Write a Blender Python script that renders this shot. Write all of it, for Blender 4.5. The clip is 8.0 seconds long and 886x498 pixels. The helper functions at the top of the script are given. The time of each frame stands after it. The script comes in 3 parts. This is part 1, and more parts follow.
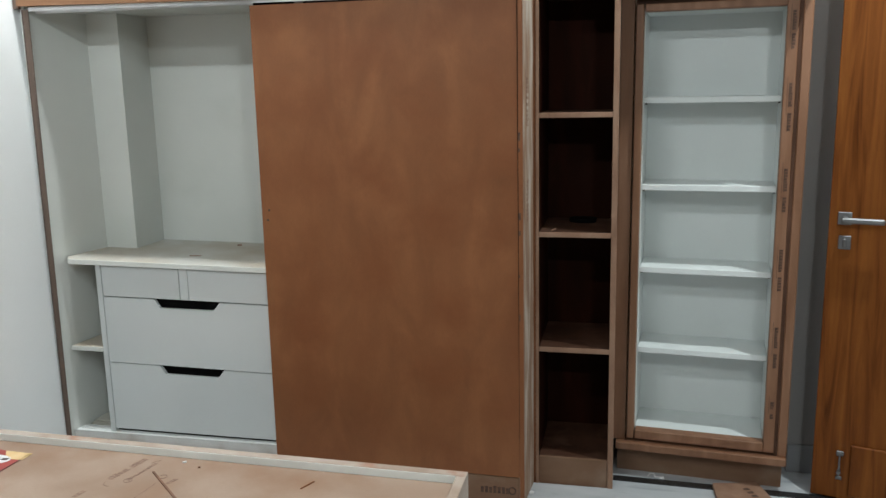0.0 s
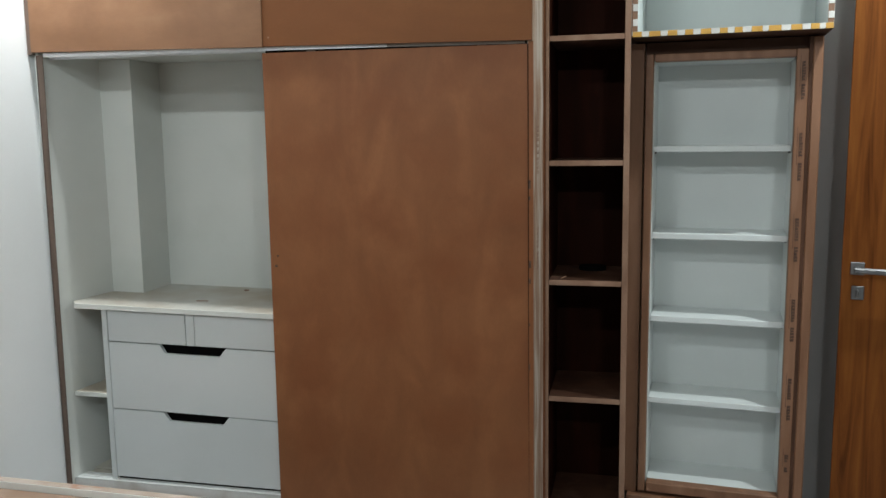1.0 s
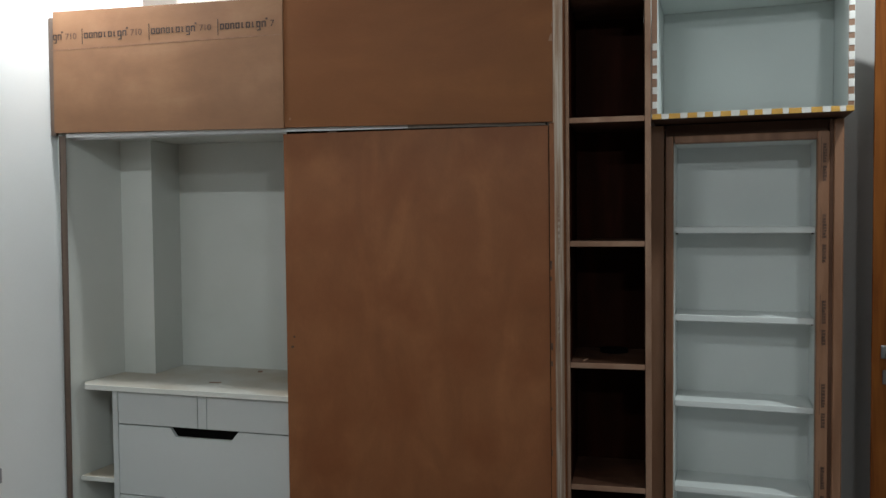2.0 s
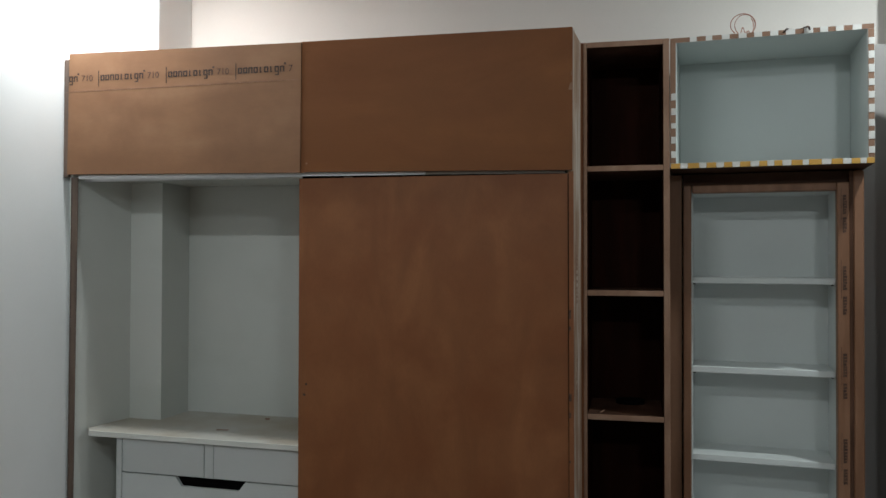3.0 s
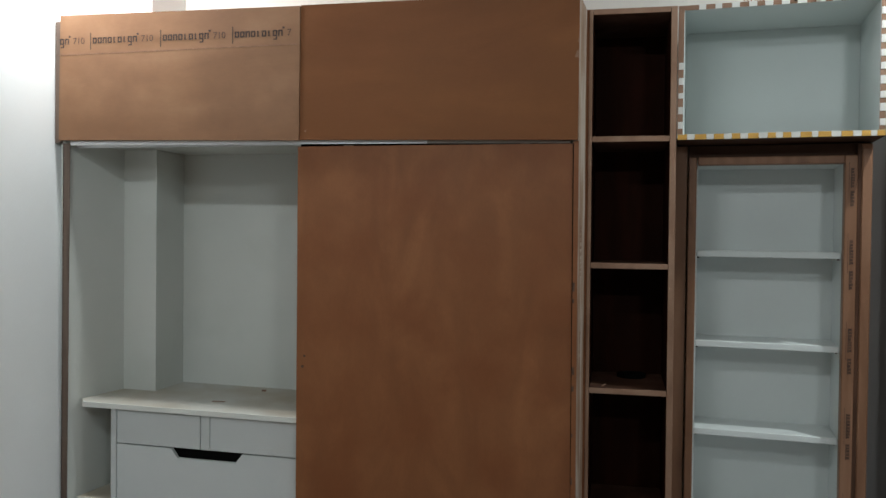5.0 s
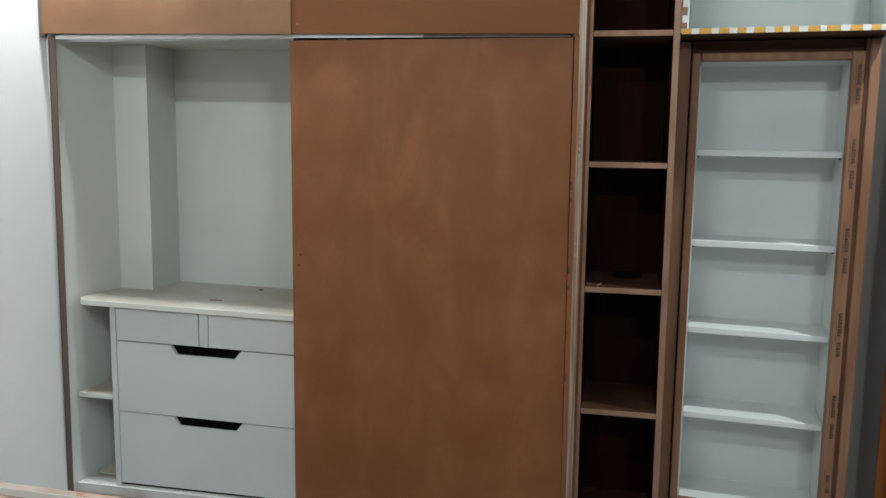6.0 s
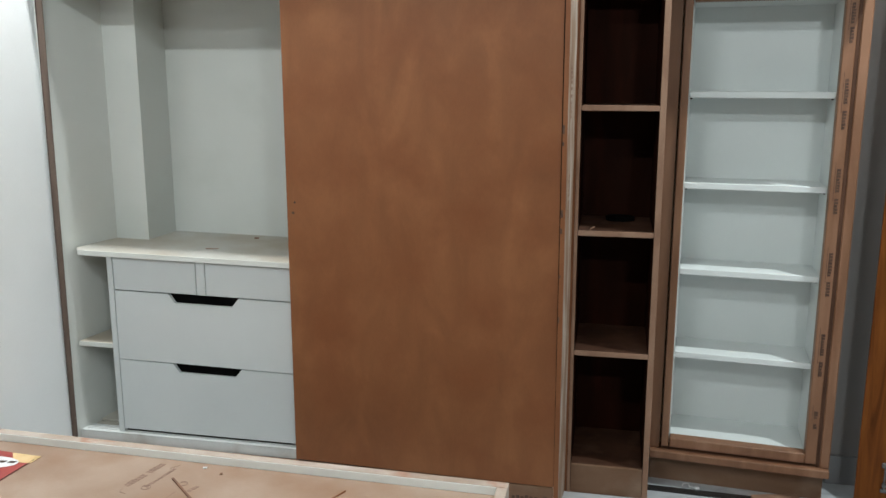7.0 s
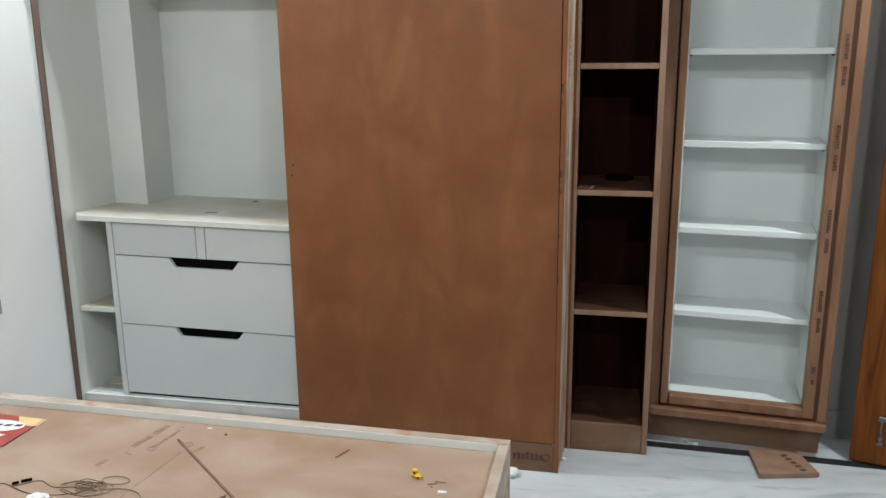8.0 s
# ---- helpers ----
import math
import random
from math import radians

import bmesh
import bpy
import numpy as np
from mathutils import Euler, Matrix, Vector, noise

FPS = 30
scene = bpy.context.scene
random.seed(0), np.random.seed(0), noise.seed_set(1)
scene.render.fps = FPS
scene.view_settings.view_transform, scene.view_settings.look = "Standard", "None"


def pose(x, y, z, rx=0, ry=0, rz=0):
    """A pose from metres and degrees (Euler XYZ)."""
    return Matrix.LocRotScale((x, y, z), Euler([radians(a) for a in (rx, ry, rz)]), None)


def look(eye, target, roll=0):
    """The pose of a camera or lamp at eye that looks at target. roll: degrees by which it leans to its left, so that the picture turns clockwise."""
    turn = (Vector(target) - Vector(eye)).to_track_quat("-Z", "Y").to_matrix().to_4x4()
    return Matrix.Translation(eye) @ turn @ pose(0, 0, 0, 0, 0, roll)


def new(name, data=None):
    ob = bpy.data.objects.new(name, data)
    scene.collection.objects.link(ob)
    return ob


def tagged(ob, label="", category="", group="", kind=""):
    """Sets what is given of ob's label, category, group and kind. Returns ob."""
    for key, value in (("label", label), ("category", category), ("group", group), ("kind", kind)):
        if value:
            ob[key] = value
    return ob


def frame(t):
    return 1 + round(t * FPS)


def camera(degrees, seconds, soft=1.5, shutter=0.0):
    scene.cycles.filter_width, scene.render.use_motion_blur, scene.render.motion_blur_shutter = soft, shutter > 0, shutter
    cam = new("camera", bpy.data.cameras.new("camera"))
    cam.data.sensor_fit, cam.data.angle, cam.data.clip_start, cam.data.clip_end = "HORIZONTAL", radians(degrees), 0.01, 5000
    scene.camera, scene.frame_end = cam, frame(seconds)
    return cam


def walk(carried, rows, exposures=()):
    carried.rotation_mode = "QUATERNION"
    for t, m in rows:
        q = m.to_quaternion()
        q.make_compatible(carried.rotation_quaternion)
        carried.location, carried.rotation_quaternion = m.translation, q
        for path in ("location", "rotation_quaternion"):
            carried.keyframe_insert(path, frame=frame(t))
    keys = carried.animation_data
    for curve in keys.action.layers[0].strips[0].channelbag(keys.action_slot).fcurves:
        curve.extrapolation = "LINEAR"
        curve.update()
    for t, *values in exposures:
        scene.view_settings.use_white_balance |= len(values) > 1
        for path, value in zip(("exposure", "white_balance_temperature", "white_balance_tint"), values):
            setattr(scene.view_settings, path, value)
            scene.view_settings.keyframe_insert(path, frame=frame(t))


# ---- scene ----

cam = camera(56.3, 8.0, soft=1.5)
PATH = [
    (0, (0.325, -3.153, 1.583), (-0.103, -1.236, 1.207), -1.1),
    (0.5, (0.301, -3.127, 1.574), (-0.13, -1.203, 1.238), -0.9),
    (1, (0.294, -3.14, 1.592), (-0.141, -1.207, 1.321), -0.7),
    (1.5, (0.275, -3.128, 1.592), (-0.171, -1.186, 1.42), -0.8),
    (2, (0.239, -3.112, 1.587), (-0.214, -1.165, 1.511), -0.5),
    (3.5, (0.123, -3.089, 1.605), (-0.304, -1.136, 1.653), 0.5),
    (4, (0.114, -3.081, 1.586), (-0.301, -1.126, 1.641), 0.6),
    (5.5, (0.098, -3.035, 1.595), (-0.316, -1.084, 1.453), 0.7),
    (6, (0.101, -3.026, 1.57), (-0.303, -1.086, 1.305), 0.8),
    (6.5, (0.117, -3.036, 1.593), (-0.279, -1.106, 1.249), 0.7),
    (7, (0.116, -3.042, 1.563), (-0.276, -1.12, 1.175), 0.1),
    (7.5, (0.113, -3.043, 1.558), (-0.273, -1.131, 1.117), -0.3),
    (8, (0.111, -3.049, 1.553), (-0.273, -1.144, 1.08), -0.5),
]
EXPOSURES = [(0, 0.04), (0.5, -0.03), (1, -0.14), (1.5, -0.46), (2, -0.76), (3.5, -1.09), (4, -1.00), (5.5, -0.38), (6, -0.06), (6.5, 0.12), (7, 0.21), (7.5, 0.24), (8, 0.24)]
walk(cam, [(t, look(eye, target, roll)) for t, eye, target, roll in PATH], EXPOSURES)

# ---- light ----
world = bpy.data.worlds.new("world")
scene.world = world
world.use_nodes = True
world.node_tree.nodes["Background"].inputs["Color"].default_value = (0.9, 0.95, 1.0, 1)
world.node_tree.nodes["Background"].inputs["Strength"].default_value = 0.02


def lamp(name, eye, target, power, size, size_y, colour, spread=180):
    data = bpy.data.lights.new(name, "AREA")
    data.shape, data.size, data.size_y, data.energy, data.color = "RECTANGLE", size, size_y, power, colour
    data.spread = radians(spread)
    ob = new(name, data)
    ob.matrix_world = look(eye, target)
    return ob


# two ceiling tubes behind the camera, a downlight in the west corner and one over the door
WEST = -2.065
LIGHT = (0.90, 0.985, 1.0)
lamp("ceiling_tube", (-1.0, -2.75, 2.90), (-1.0, 0.0, 1.3), 22, 1.2, 0.05, LIGHT)
lamp("east_tube", (1.15, -3.9, 2.75), (0.4, 0.0, 1.2), 20, 0.28, 0.06, LIGHT)
lamp("west_downlight", (WEST + 0.23, -0.36, 2.94), (WEST + 0.23, -0.36, 0.0), 39, 0.12, 0.12, (0.95, 0.99, 1.0))
lamp("ceiling_spot", (1.31, -0.40, 2.94), (1.31, -0.40, 0.0), 34, 0.05, 0.05, LIGHT)


# ---- materials ----
def ramp(nodes, stops):
    r = nodes.new("ShaderNodeValToRGB")
    el = r.color_ramp.elements
    while len(el) < len(stops):
        el.new(0.5)
    for e, (p, c) in zip(el, stops):
        e.position, e.color = p, (*c, 1)
    return r


def material(name, stops, scale=(1, 1, 1), size=6.0, detail=6.0, distort=0.0, rough=(0.4, 0.6), bump=0.1, grain=120.0,
             metal=0.0, specular=0.4, stain=None, stain_size=2.0, stain_at=(0.45, 0.7), bump_distance=0.002, fine=0.12, stain_along=False):
    """Two scales of variation: broad figure through a ramp, fine grain over it, blotches of a second colour."""
    m = bpy.data.materials.new(name)
    m.use_nodes = True
    nt = m.node_tree
    n, l = nt.nodes, nt.links
    b = n["Principled BSDF"]
    b.inputs["Metallic"].default_value = metal
    b.inputs["Specular IOR Level"].default_value = specular
    tc = n.new("ShaderNodeTexCoord")
    mp = n.new("ShaderNodeMapping")
    mp.inputs["Scale"].default_value = scale
    l.new(tc.outputs["Object"], mp.inputs["Vector"])
    info = n.new("ShaderNodeObjectInfo")
    off = n.new("ShaderNodeVectorMath")
    off.operation = "MULTIPLY_ADD"
    off.inputs[1].default_value = (3.7, 5.1, 4.3)
    l.new(info.outputs["Random"], off.inputs[0])
    l.new(mp.outputs["Vector"], off.inputs[2])
    n1 = n.new("ShaderNodeTexNoise")
    n1.inputs["Scale"].default_value, n1.inputs["Detail"].default_value, n1.inputs["Distortion"].default_value = size, detail, distort
    l.new(off.outputs["Vector"], n1.inputs["Vector"])
    r = ramp(n, stops)
    l.new(n1.outputs["Fac"], r.inputs["Fac"])
    n2 = n.new("ShaderNodeTexNoise")
    n2.inputs["Scale"].default_value, n2.inputs["Detail"].default_value = grain, 4.0
    l.new(off.outputs["Vector"], n2.inputs["Vector"])
    fine_map = n.new("ShaderNodeMapRange")
    fine_map.inputs["To Min"].default_value, fine_map.inputs["To Max"].default_value = 1 - fine, 1 + fine
    l.new(n2.outputs["Fac"], fine_map.inputs["Value"])
    mul = n.new("ShaderNodeMix")
    mul.data_type, mul.blend_type = "RGBA", "MULTIPLY"
    mul.inputs["Factor"].default_value = 1.0
    l.new(fine_map.outputs["Result"], mul.inputs[7])
    top = r.outputs["Color"]
    if stain:
        n3 = n.new("ShaderNodeTexNoise")
        n3.inputs["Scale"].default_value, n3.inputs["Detail"].default_value = stain_size, 5.0
        l.new(off.outputs["Vector"] if stain_along else tc.outputs["Object"], n3.inputs["Vector"])
        sm = n.new("ShaderNodeMapRange")
        sm.inputs["From Min"].default_value, sm.inputs["From Max"].default_value = stain_at
        l.new(n3.outputs["Fac"], sm.inputs["Value"])
        mx = n.new("ShaderNodeMix")
        mx.data_type = "RGBA"
        l.new(sm.outputs["Result"], mx.inputs["Factor"])
        l.new(top, mx.inputs[6])
        mx.inputs[7].default_value = (*stain, 1)
        top = mx.outputs[2]
    l.new(top, mul.inputs[6])
    l.new(mul.outputs[2], b.inputs["Base Color"])
    rr = n.new("ShaderNodeMapRange")
    rr.inputs["To Min"].default_value, rr.inputs["To Max"].default_value = rough
    l.new(n1.outputs["Fac"], rr.inputs["Value"])
    l.new(rr.outputs["Result"], b.inputs["Roughness"])
    if bump:
        bp = n.new("ShaderNodeBump")
        bp.inputs["Strength"].default_value, bp.inputs["Distance"].default_value = bump, bump_distance
        l.new(n2.outputs["Fac"], bp.inputs["Height"])
        l.new(bp.outputs["Normal"], b.inputs["Normal"])
    return m


def grey(a, b=None, c=None):
    return (a, b if b is not None else a, c if c is not None else a)


PLY = material("brown_ply", [(0.25, (0.178, 0.065, 0.025)), (0.5, (0.222, 0.085, 0.033)), (0.75, (0.269, 0.108, 0.043))], scale=(1.8, 1.8, 0.75), size=3.4,
               distort=0.9, rough=(0.42, 0.6), grain=90, fine=0.07, bump=0.05, specular=0.28, stain=(0.195, 0.067, 0.024), stain_size=5.0)
PLY_LOFT = material("golden_brown_ply", [(0.3, (0.156, 0.057, 0.020)), (0.5, (0.190, 0.072, 0.026)), (0.72, (0.230, 0.092, 0.034))], scale=(0.6, 1.6, 1.8), size=2.4,
                    distort=0.8, rough=(0.42, 0.6), specular=0.14, grain=90, fine=0.06, bump=0.05, stain=(0.180, 0.070, 0.026), stain_size=3.2)
PLY_LOFT_LIT = material("lit_golden_ply", [(0.3, (0.215, 0.106, 0.053)), (0.5, (0.262, 0.135, 0.070)), (0.72, (0.320, 0.174, 0.096))], scale=(0.6, 1.6, 1.8), size=2.4,
                    distort=0.8, rough=(0.42, 0.6), specular=0.25, grain=90, fine=0.06, bump=0.05, stain=(0.195, 0.096, 0.050), stain_size=3.2)
PLY_DARK_SHADE = material("dark_ply_with_shade", [(0.3, (0.014, 0.003, 0.001)), (0.55, (0.026, 0.006, 0.002)), (0.75, (0.048, 0.011, 0.005))], scale=(2, 2, 0.5), size=3,
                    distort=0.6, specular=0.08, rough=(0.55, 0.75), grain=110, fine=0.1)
DUSTY_DARK = material("dusty_dark_shelf", [(0.3, (0.045, 0.018, 0.009)), (0.7, (0.090, 0.040, 0.023))], scale=(2, 2, 2), size=4, rough=(0.6, 0.8), grain=140, fine=0.15, specular=0.2, stain=(0.128, 0.067, 0.044), stain_size=9.0, stain_at=(0.5, 0.75))
PLY_RECESS_SHADE = material("recess_shade_ply", [(0.3, (0.053, 0.024, 0.013)), (0.7, (0.101, 0.048, 0.029))], scale=(0.6, 2, 2), size=3, rough=(0.5, 0.7), grain=110, fine=0.1, specular=0.2)
PLY_EDGE = material("sawn_ply_edge", [(0.3, (0.221, 0.121, 0.076)), (0.5, (0.279, 0.160, 0.103)), (0.7, (0.328, 0.203, 0.137))], scale=(2.5, 2.5, 1.0), size=5,
                    distort=0.4, rough=(0.6, 0.8), grain=200, fine=0.2, bump=0.3)
PLY_WORN = material("worn_ply_edge", [(0.3, (0.230, 0.132, 0.082)), (0.5, (0.290, 0.178, 0.115)), (0.70, (0.350, 0.232, 0.158))], scale=(5, 5, 0.6), size=8,
                    distort=0.6, rough=(0.6, 0.85), grain=180, fine=0.2, bump=0.3, stain=(0.50, 0.43, 0.36), stain_size=5.0, stain_at=(0.46, 0.62), stain_along=True)
KICK = material("dusty_brown_board", [(0.3, (0.150, 0.080, 0.046)), (0.5, (0.190, 0.106, 0.064)), (0.72, (0.230, 0.138, 0.088))], scale=(0.7, 2, 2), size=4,
                distort=0.6, rough=(0.55, 0.75), grain=120, fine=0.1, bump=0.06, specular=0.2, stain=(0.250, 0.165, 0.115), stain_size=6.0, stain_at=(0.52, 0.78))
FRAME = material("frame_wood", [(0.3, (0.178, 0.079, 0.040)), (0.5, (0.226, 0.109, 0.058)), (0.72, (0.290, 0.150, 0.088))], scale=(4, 4, 0.5), size=4,
                 distort=0.6, rough=(0.4, 0.6), grain=120, fine=0.1, bump=0.08)
JAMB = material("weathered_dark_edge", [(0.3, (0.10, 0.068, 0.052)), (0.7, (0.17, 0.12, 0.095))], scale=(5, 5, 0.6), size=6, rough=(0.5, 0.7), grain=150, fine=0.15, bump=0.1)
BED_PLY = material("pale_pink_ply", [(0.3, (0.296, 0.199, 0.141)), (0.5, (0.350, 0.250, 0.186)), (0.72, (0.400, 0.300, 0.230))], scale=(0.8, 1.6, 1), size=2.5,
                   distort=0.8, rough=(0.4, 0.6), grain=90, fine=0.06, stain=(0.280, 0.168, 0.107), stain_size=4.2, stain_at=(0.48, 0.76))
BED_EDGE = material("pale_ply_edge", [(0.3, (0.344, 0.259, 0.196)), (0.5, (0.430, 0.348, 0.284)), (0.7, (0.499, 0.432, 0.372))], scale=(1.2, 1.6, 2.5), size=5,
                    rough=(0.6, 0.8), grain=150, fine=0.12, bump=0.2, stain=(0.387, 0.235, 0.167), stain_size=7.0, stain_at=(0.6, 0.68))
WHITE = material("white_laminate", [(0.3, grey(0.604, 0.626, 0.592)), (0.7, grey(0.669, 0.690, 0.656))], size=1.6, rough=(0.28, 0.42), grain=260, fine=0.02,
                 bump=0.02, stain=(0.553, 0.580, 0.535), stain_size=3.0, stain_at=(0.55, 0.9))
LINING = material("clean_lining_strip", [(0.3, grey(0.72, 0.745, 0.71)), (0.7, grey(0.80, 0.82, 0.79))], size=4, rough=(0.35, 0.5), grain=200, fine=0.03, bump=0.03)
DUSTY = material("dusty_white_laminate", [(0.3, grey(0.455, 0.442, 0.386)), (0.7, grey(0.546, 0.547, 0.515))], size=5, rough=(0.5, 0.75), grain=200, fine=0.06,
                 bump=0.08, stain=(0.400, 0.350, 0.275), stain_size=3.0, stain_at=(0.44, 0.70))
DRAWER = material("grey_white_drawer", [(0.3, grey(0.545, 0.578, 0.575)), (0.7, grey(0.599, 0.633, 0.632))], size=1.5, rough=(0.25, 0.4), grain=260, fine=0.02, bump=0.02)
NICHE_WHITE = material("clean_white_laminate", [(0.3, grey(0.688, 0.724, 0.710)), (0.7, grey(0.748, 0.784, 0.770))], size=1.8, rough=(0.25, 0.4), grain=260, fine=0.02, bump=0.02)
BOX_WHITE = material("pale_green_white_laminate", [(0.3, grey(0.582, 0.629, 0.613)), (0.7, grey(0.651, 0.697, 0.681))], size=1.8, rough=(0.25, 0.4), grain=260, fine=0.02, bump=0.02)
WALL = material("painted_wall", [(0.3, grey(0.770, 0.793, 0.793)), (0.7, grey(0.820, 0.842, 0.842))], size=1.2, rough=(0.6, 0.8), grain=160, fine=0.025,
                bump=0.12, stain=(0.740, 0.758, 0.745), stain_size=1.5, stain_at=(0.5, 0.9))
NORTH_PAINT = material("off_white_paint", [(0.3, grey(0.690, 0.648, 0.605)), (0.7, grey(0.740, 0.696, 0.652))], size=1.2, rough=(0.6, 0.8), grain=160, fine=0.025, bump=0.12)
WALL_SHADE = material("shaded_white_paint", [(0.3, grey(0.315, 0.302, 0.290)), (0.7, grey(0.350, 0.337, 0.324))], size=1.2, rough=(0.6, 0.8), grain=160, fine=0.03, bump=0.12, stain=(0.285, 0.272, 0.262), stain_size=4.0, stain_at=(0.58, 0.8))
WALL_UNSEEN = material("bounce_cutting_paint", [(0.3, grey(0.40, 0.39, 0.37)), (0.7, grey(0.46, 0.45, 0.43))], size=1.2, rough=(0.6, 0.8), grain=160, fine=0.025, bump=0.12)
CEILING = material("ceiling_paint", [(0.3, grey(0.78)), (0.7, grey(0.82))], size=1.2, rough=(0.7, 0.85), grain=160, fine=0.02, bump=0.1)
MARBLE = material("white_marble", [(0.28, grey(0.350, 0.370, 0.388)), (0.42, grey(0.470, 0.490, 0.506)), (0.7, grey(0.535, 0.552, 0.566))], scale=(1.0, 3.2, 1), size=2.4, detail=9,
                  distort=1.6, rough=(0.12, 0.25), grain=60, fine=0.03, bump=0.0, stain=(0.395, 0.416, 0.435), stain_size=7.0, stain_at=(0.62, 0.70), stain_along=True)
GRANITE = material("black_granite", [(0.3, grey(0.012)), (0.7, grey(0.035))], size=40, rough=(0.12, 0.3), grain=300, fine=0.3, bump=0.0)
SKIRT = material("grey_skirting_tile", [(0.3, grey(0.25, 0.25, 0.255)), (0.7, grey(0.32, 0.32, 0.325))], size=6, rough=(0.2, 0.4), grain=100, fine=0.05, bump=0.0)
TEAK = material("varnished_teak", [(0.28, (0.070, 0.018, 0.003)), (0.48, (0.150, 0.045, 0.008)), (0.72, (0.210, 0.070, 0.013))], scale=(7, 7, 0.45), size=3.2, detail=8,
                distort=1.4, rough=(0.38, 0.52), grain=80, fine=0.14, bump=0.05, specular=0.12)
STEEL = material("brushed_steel", [(0.3, grey(0.17)), (0.7, grey(0.24))], size=20, rough=(0.45, 0.6), grain=200, fine=0.05, metal=1.0, bump=0.02)
ALU = material("aluminium_track", [(0.3, grey(0.60)), (0.7, grey(0.70))], size=12, rough=(0.42, 0.55), grain=200, fine=0.04, metal=0.85, bump=0.02)
PLY_STICK = material("dark_brown_stick", [(0.3, (0.13, 0.06, 0.035)), (0.7, (0.22, 0.11, 0.065))], size=20, rough=(0.5, 0.7), grain=150, fine=0.15)
RAIL_UNLIT = material("unlit_aluminium", [(0.3, (0.22, 0.19, 0.165)), (0.7, (0.30, 0.265, 0.235))], size=14, rough=(0.55, 0.7), grain=150, fine=0.1, metal=0.2)
DULL = material("dull_aluminium", [(0.3, grey(0.640, 0.660, 0.650)), (0.7, grey(0.710, 0.730, 0.720))], size=9, rough=(0.5, 0.65), grain=150, fine=0.06, metal=0.15, stain=(0.470, 0.450, 0.410), stain_size=9.0, stain_at=(0.5, 0.8))
INK = material("brown_ink", [(0.35, (0.027, 0.013, 0.008)), (0.7, (0.066, 0.036, 0.024))], size=60, rough=(0.5, 0.7), grain=150, fine=0.2, bump=0.0)
INK_FAINT = material("faint_brown_ink", [(0.35, (0.17, 0.085, 0.05)), (0.7, (0.30, 0.165, 0.105))], size=50, rough=(0.5, 0.7), grain=150, fine=0.2, bump=0.0)
INK_STAMP = material("brown_stamp_ink", [(0.35, (0.049, 0.022, 0.013)), (0.7, (0.117, 0.059, 0.036))], size=60, rough=(0.5, 0.7), grain=150, fine=0.2, bump=0.0)
TAPE_WHITE = material("white_tape", [(0.3, grey(0.66, 0.65, 0.62)), (0.7, grey(0.76, 0.75, 0.72))], size=20, rough=(0.5, 0.7), grain=200, fine=0.05)
TAPE_YELLOW = material("yellow_tape", [(0.3, (0.56, 0.30, 0.06)), (0.7, (0.68, 0.39, 0.09))], size=20, rough=(0.5, 0.7), grain=200, fine=0.06)
BLACK = material("black_shadow_gap", [(0.3, grey(0.002)), (0.7, grey(0.004))], size=10, rough=(0.8, 0.95), grain=100, fine=0.1, bump=0.0, specular=0.05)
PLASTIC_YELLOW = material("yellow_plastic", [(0.3, (0.72, 0.40, 0.02)), (0.7, (0.82, 0.50, 0.04))], size=30, rough=(0.3, 0.45), grain=200, fine=0.04)
PAPER_RED = material("red_print", [(0.3, (0.330, 0.050, 0.042)), (0.7, (0.400, 0.072, 0.060))], size=20, rough=(0.35, 0.5), grain=150, fine=0.06, bump=0.0)
PAPER_YELLOW = material("yellow_print", [(0.3, (0.68, 0.46, 0.20)), (0.7, (0.76, 0.56, 0.30))], size=20, rough=(0.35, 0.5), grain=150, fine=0.06, bump=0.0)
PAPER_WHITE = material("white_paper", [(0.3, grey(0.68)), (0.7, grey(0.78))], size=20, rough=(0.5, 0.7), grain=150, fine=0.04, bump=0.05)
WIRE = material("brown_cable", [(0.3, (0.110, 0.072, 0.042)), (0.7, (0.200, 0.135, 0.080))], size=40, rough=(0.4, 0.6), grain=150, fine=0.1, bump=0.0)
COPPER = material("reddish_cable", [(0.3, (0.30, 0.11, 0.07)), (0.7, (0.42, 0.19, 0.13))], size=40, rough=(0.35, 0.5), grain=150, fine=0.1, bump=0.0)


# ---- building helpers ----
def thing(name, at, label, category, group="", turn=0.0):
    ob = new(name)
    ob.empty_display_size = 0.05
    ob.matrix_basis = pose(*at, 0, 0, turn)
    return tagged(ob, label, category, group)


def part(name, bm, mat, parent, label="", local=False, smooth=False):
    """One mesh under a thing or a part. Shapes are in the world's axes unless local."""
    me = bpy.data.meshes.new(name)
    bmesh.ops.recalc_face_normals(bm, faces=bm.faces)
    bm.to_mesh(me)
    bm.free()
    me.materials.append(mat)
    if smooth:
        for p in me.polygons:
            p.use_smooth = True
    ob = new(name, me)
    ob.parent = parent
    if parent and not local and parent.type == "EMPTY":
        ob.matrix_parent_inverse = parent.matrix_basis.inverted()
    if label:
        ob["label"] = label
    return ob


def setting(name, bm, mat, label, category):
    return tagged(part(name, bm, mat, None), label, category, kind="structure")


def add_box(bm, x0, x1, y0, y1, z0, z1, edge=0.0012):
    """A box with its edges eased."""
    other = bmesh.new()
    bmesh.ops.create_cube(other, size=1.0)
    for v in other.verts:
        v.co = Vector(((x0 + x1) / 2 + v.co.x * (x1 - x0), (y0 + y1) / 2 + v.co.y * (y1 - y0), (z0 + z1) / 2 + v.co.z * (z1 - z0)))
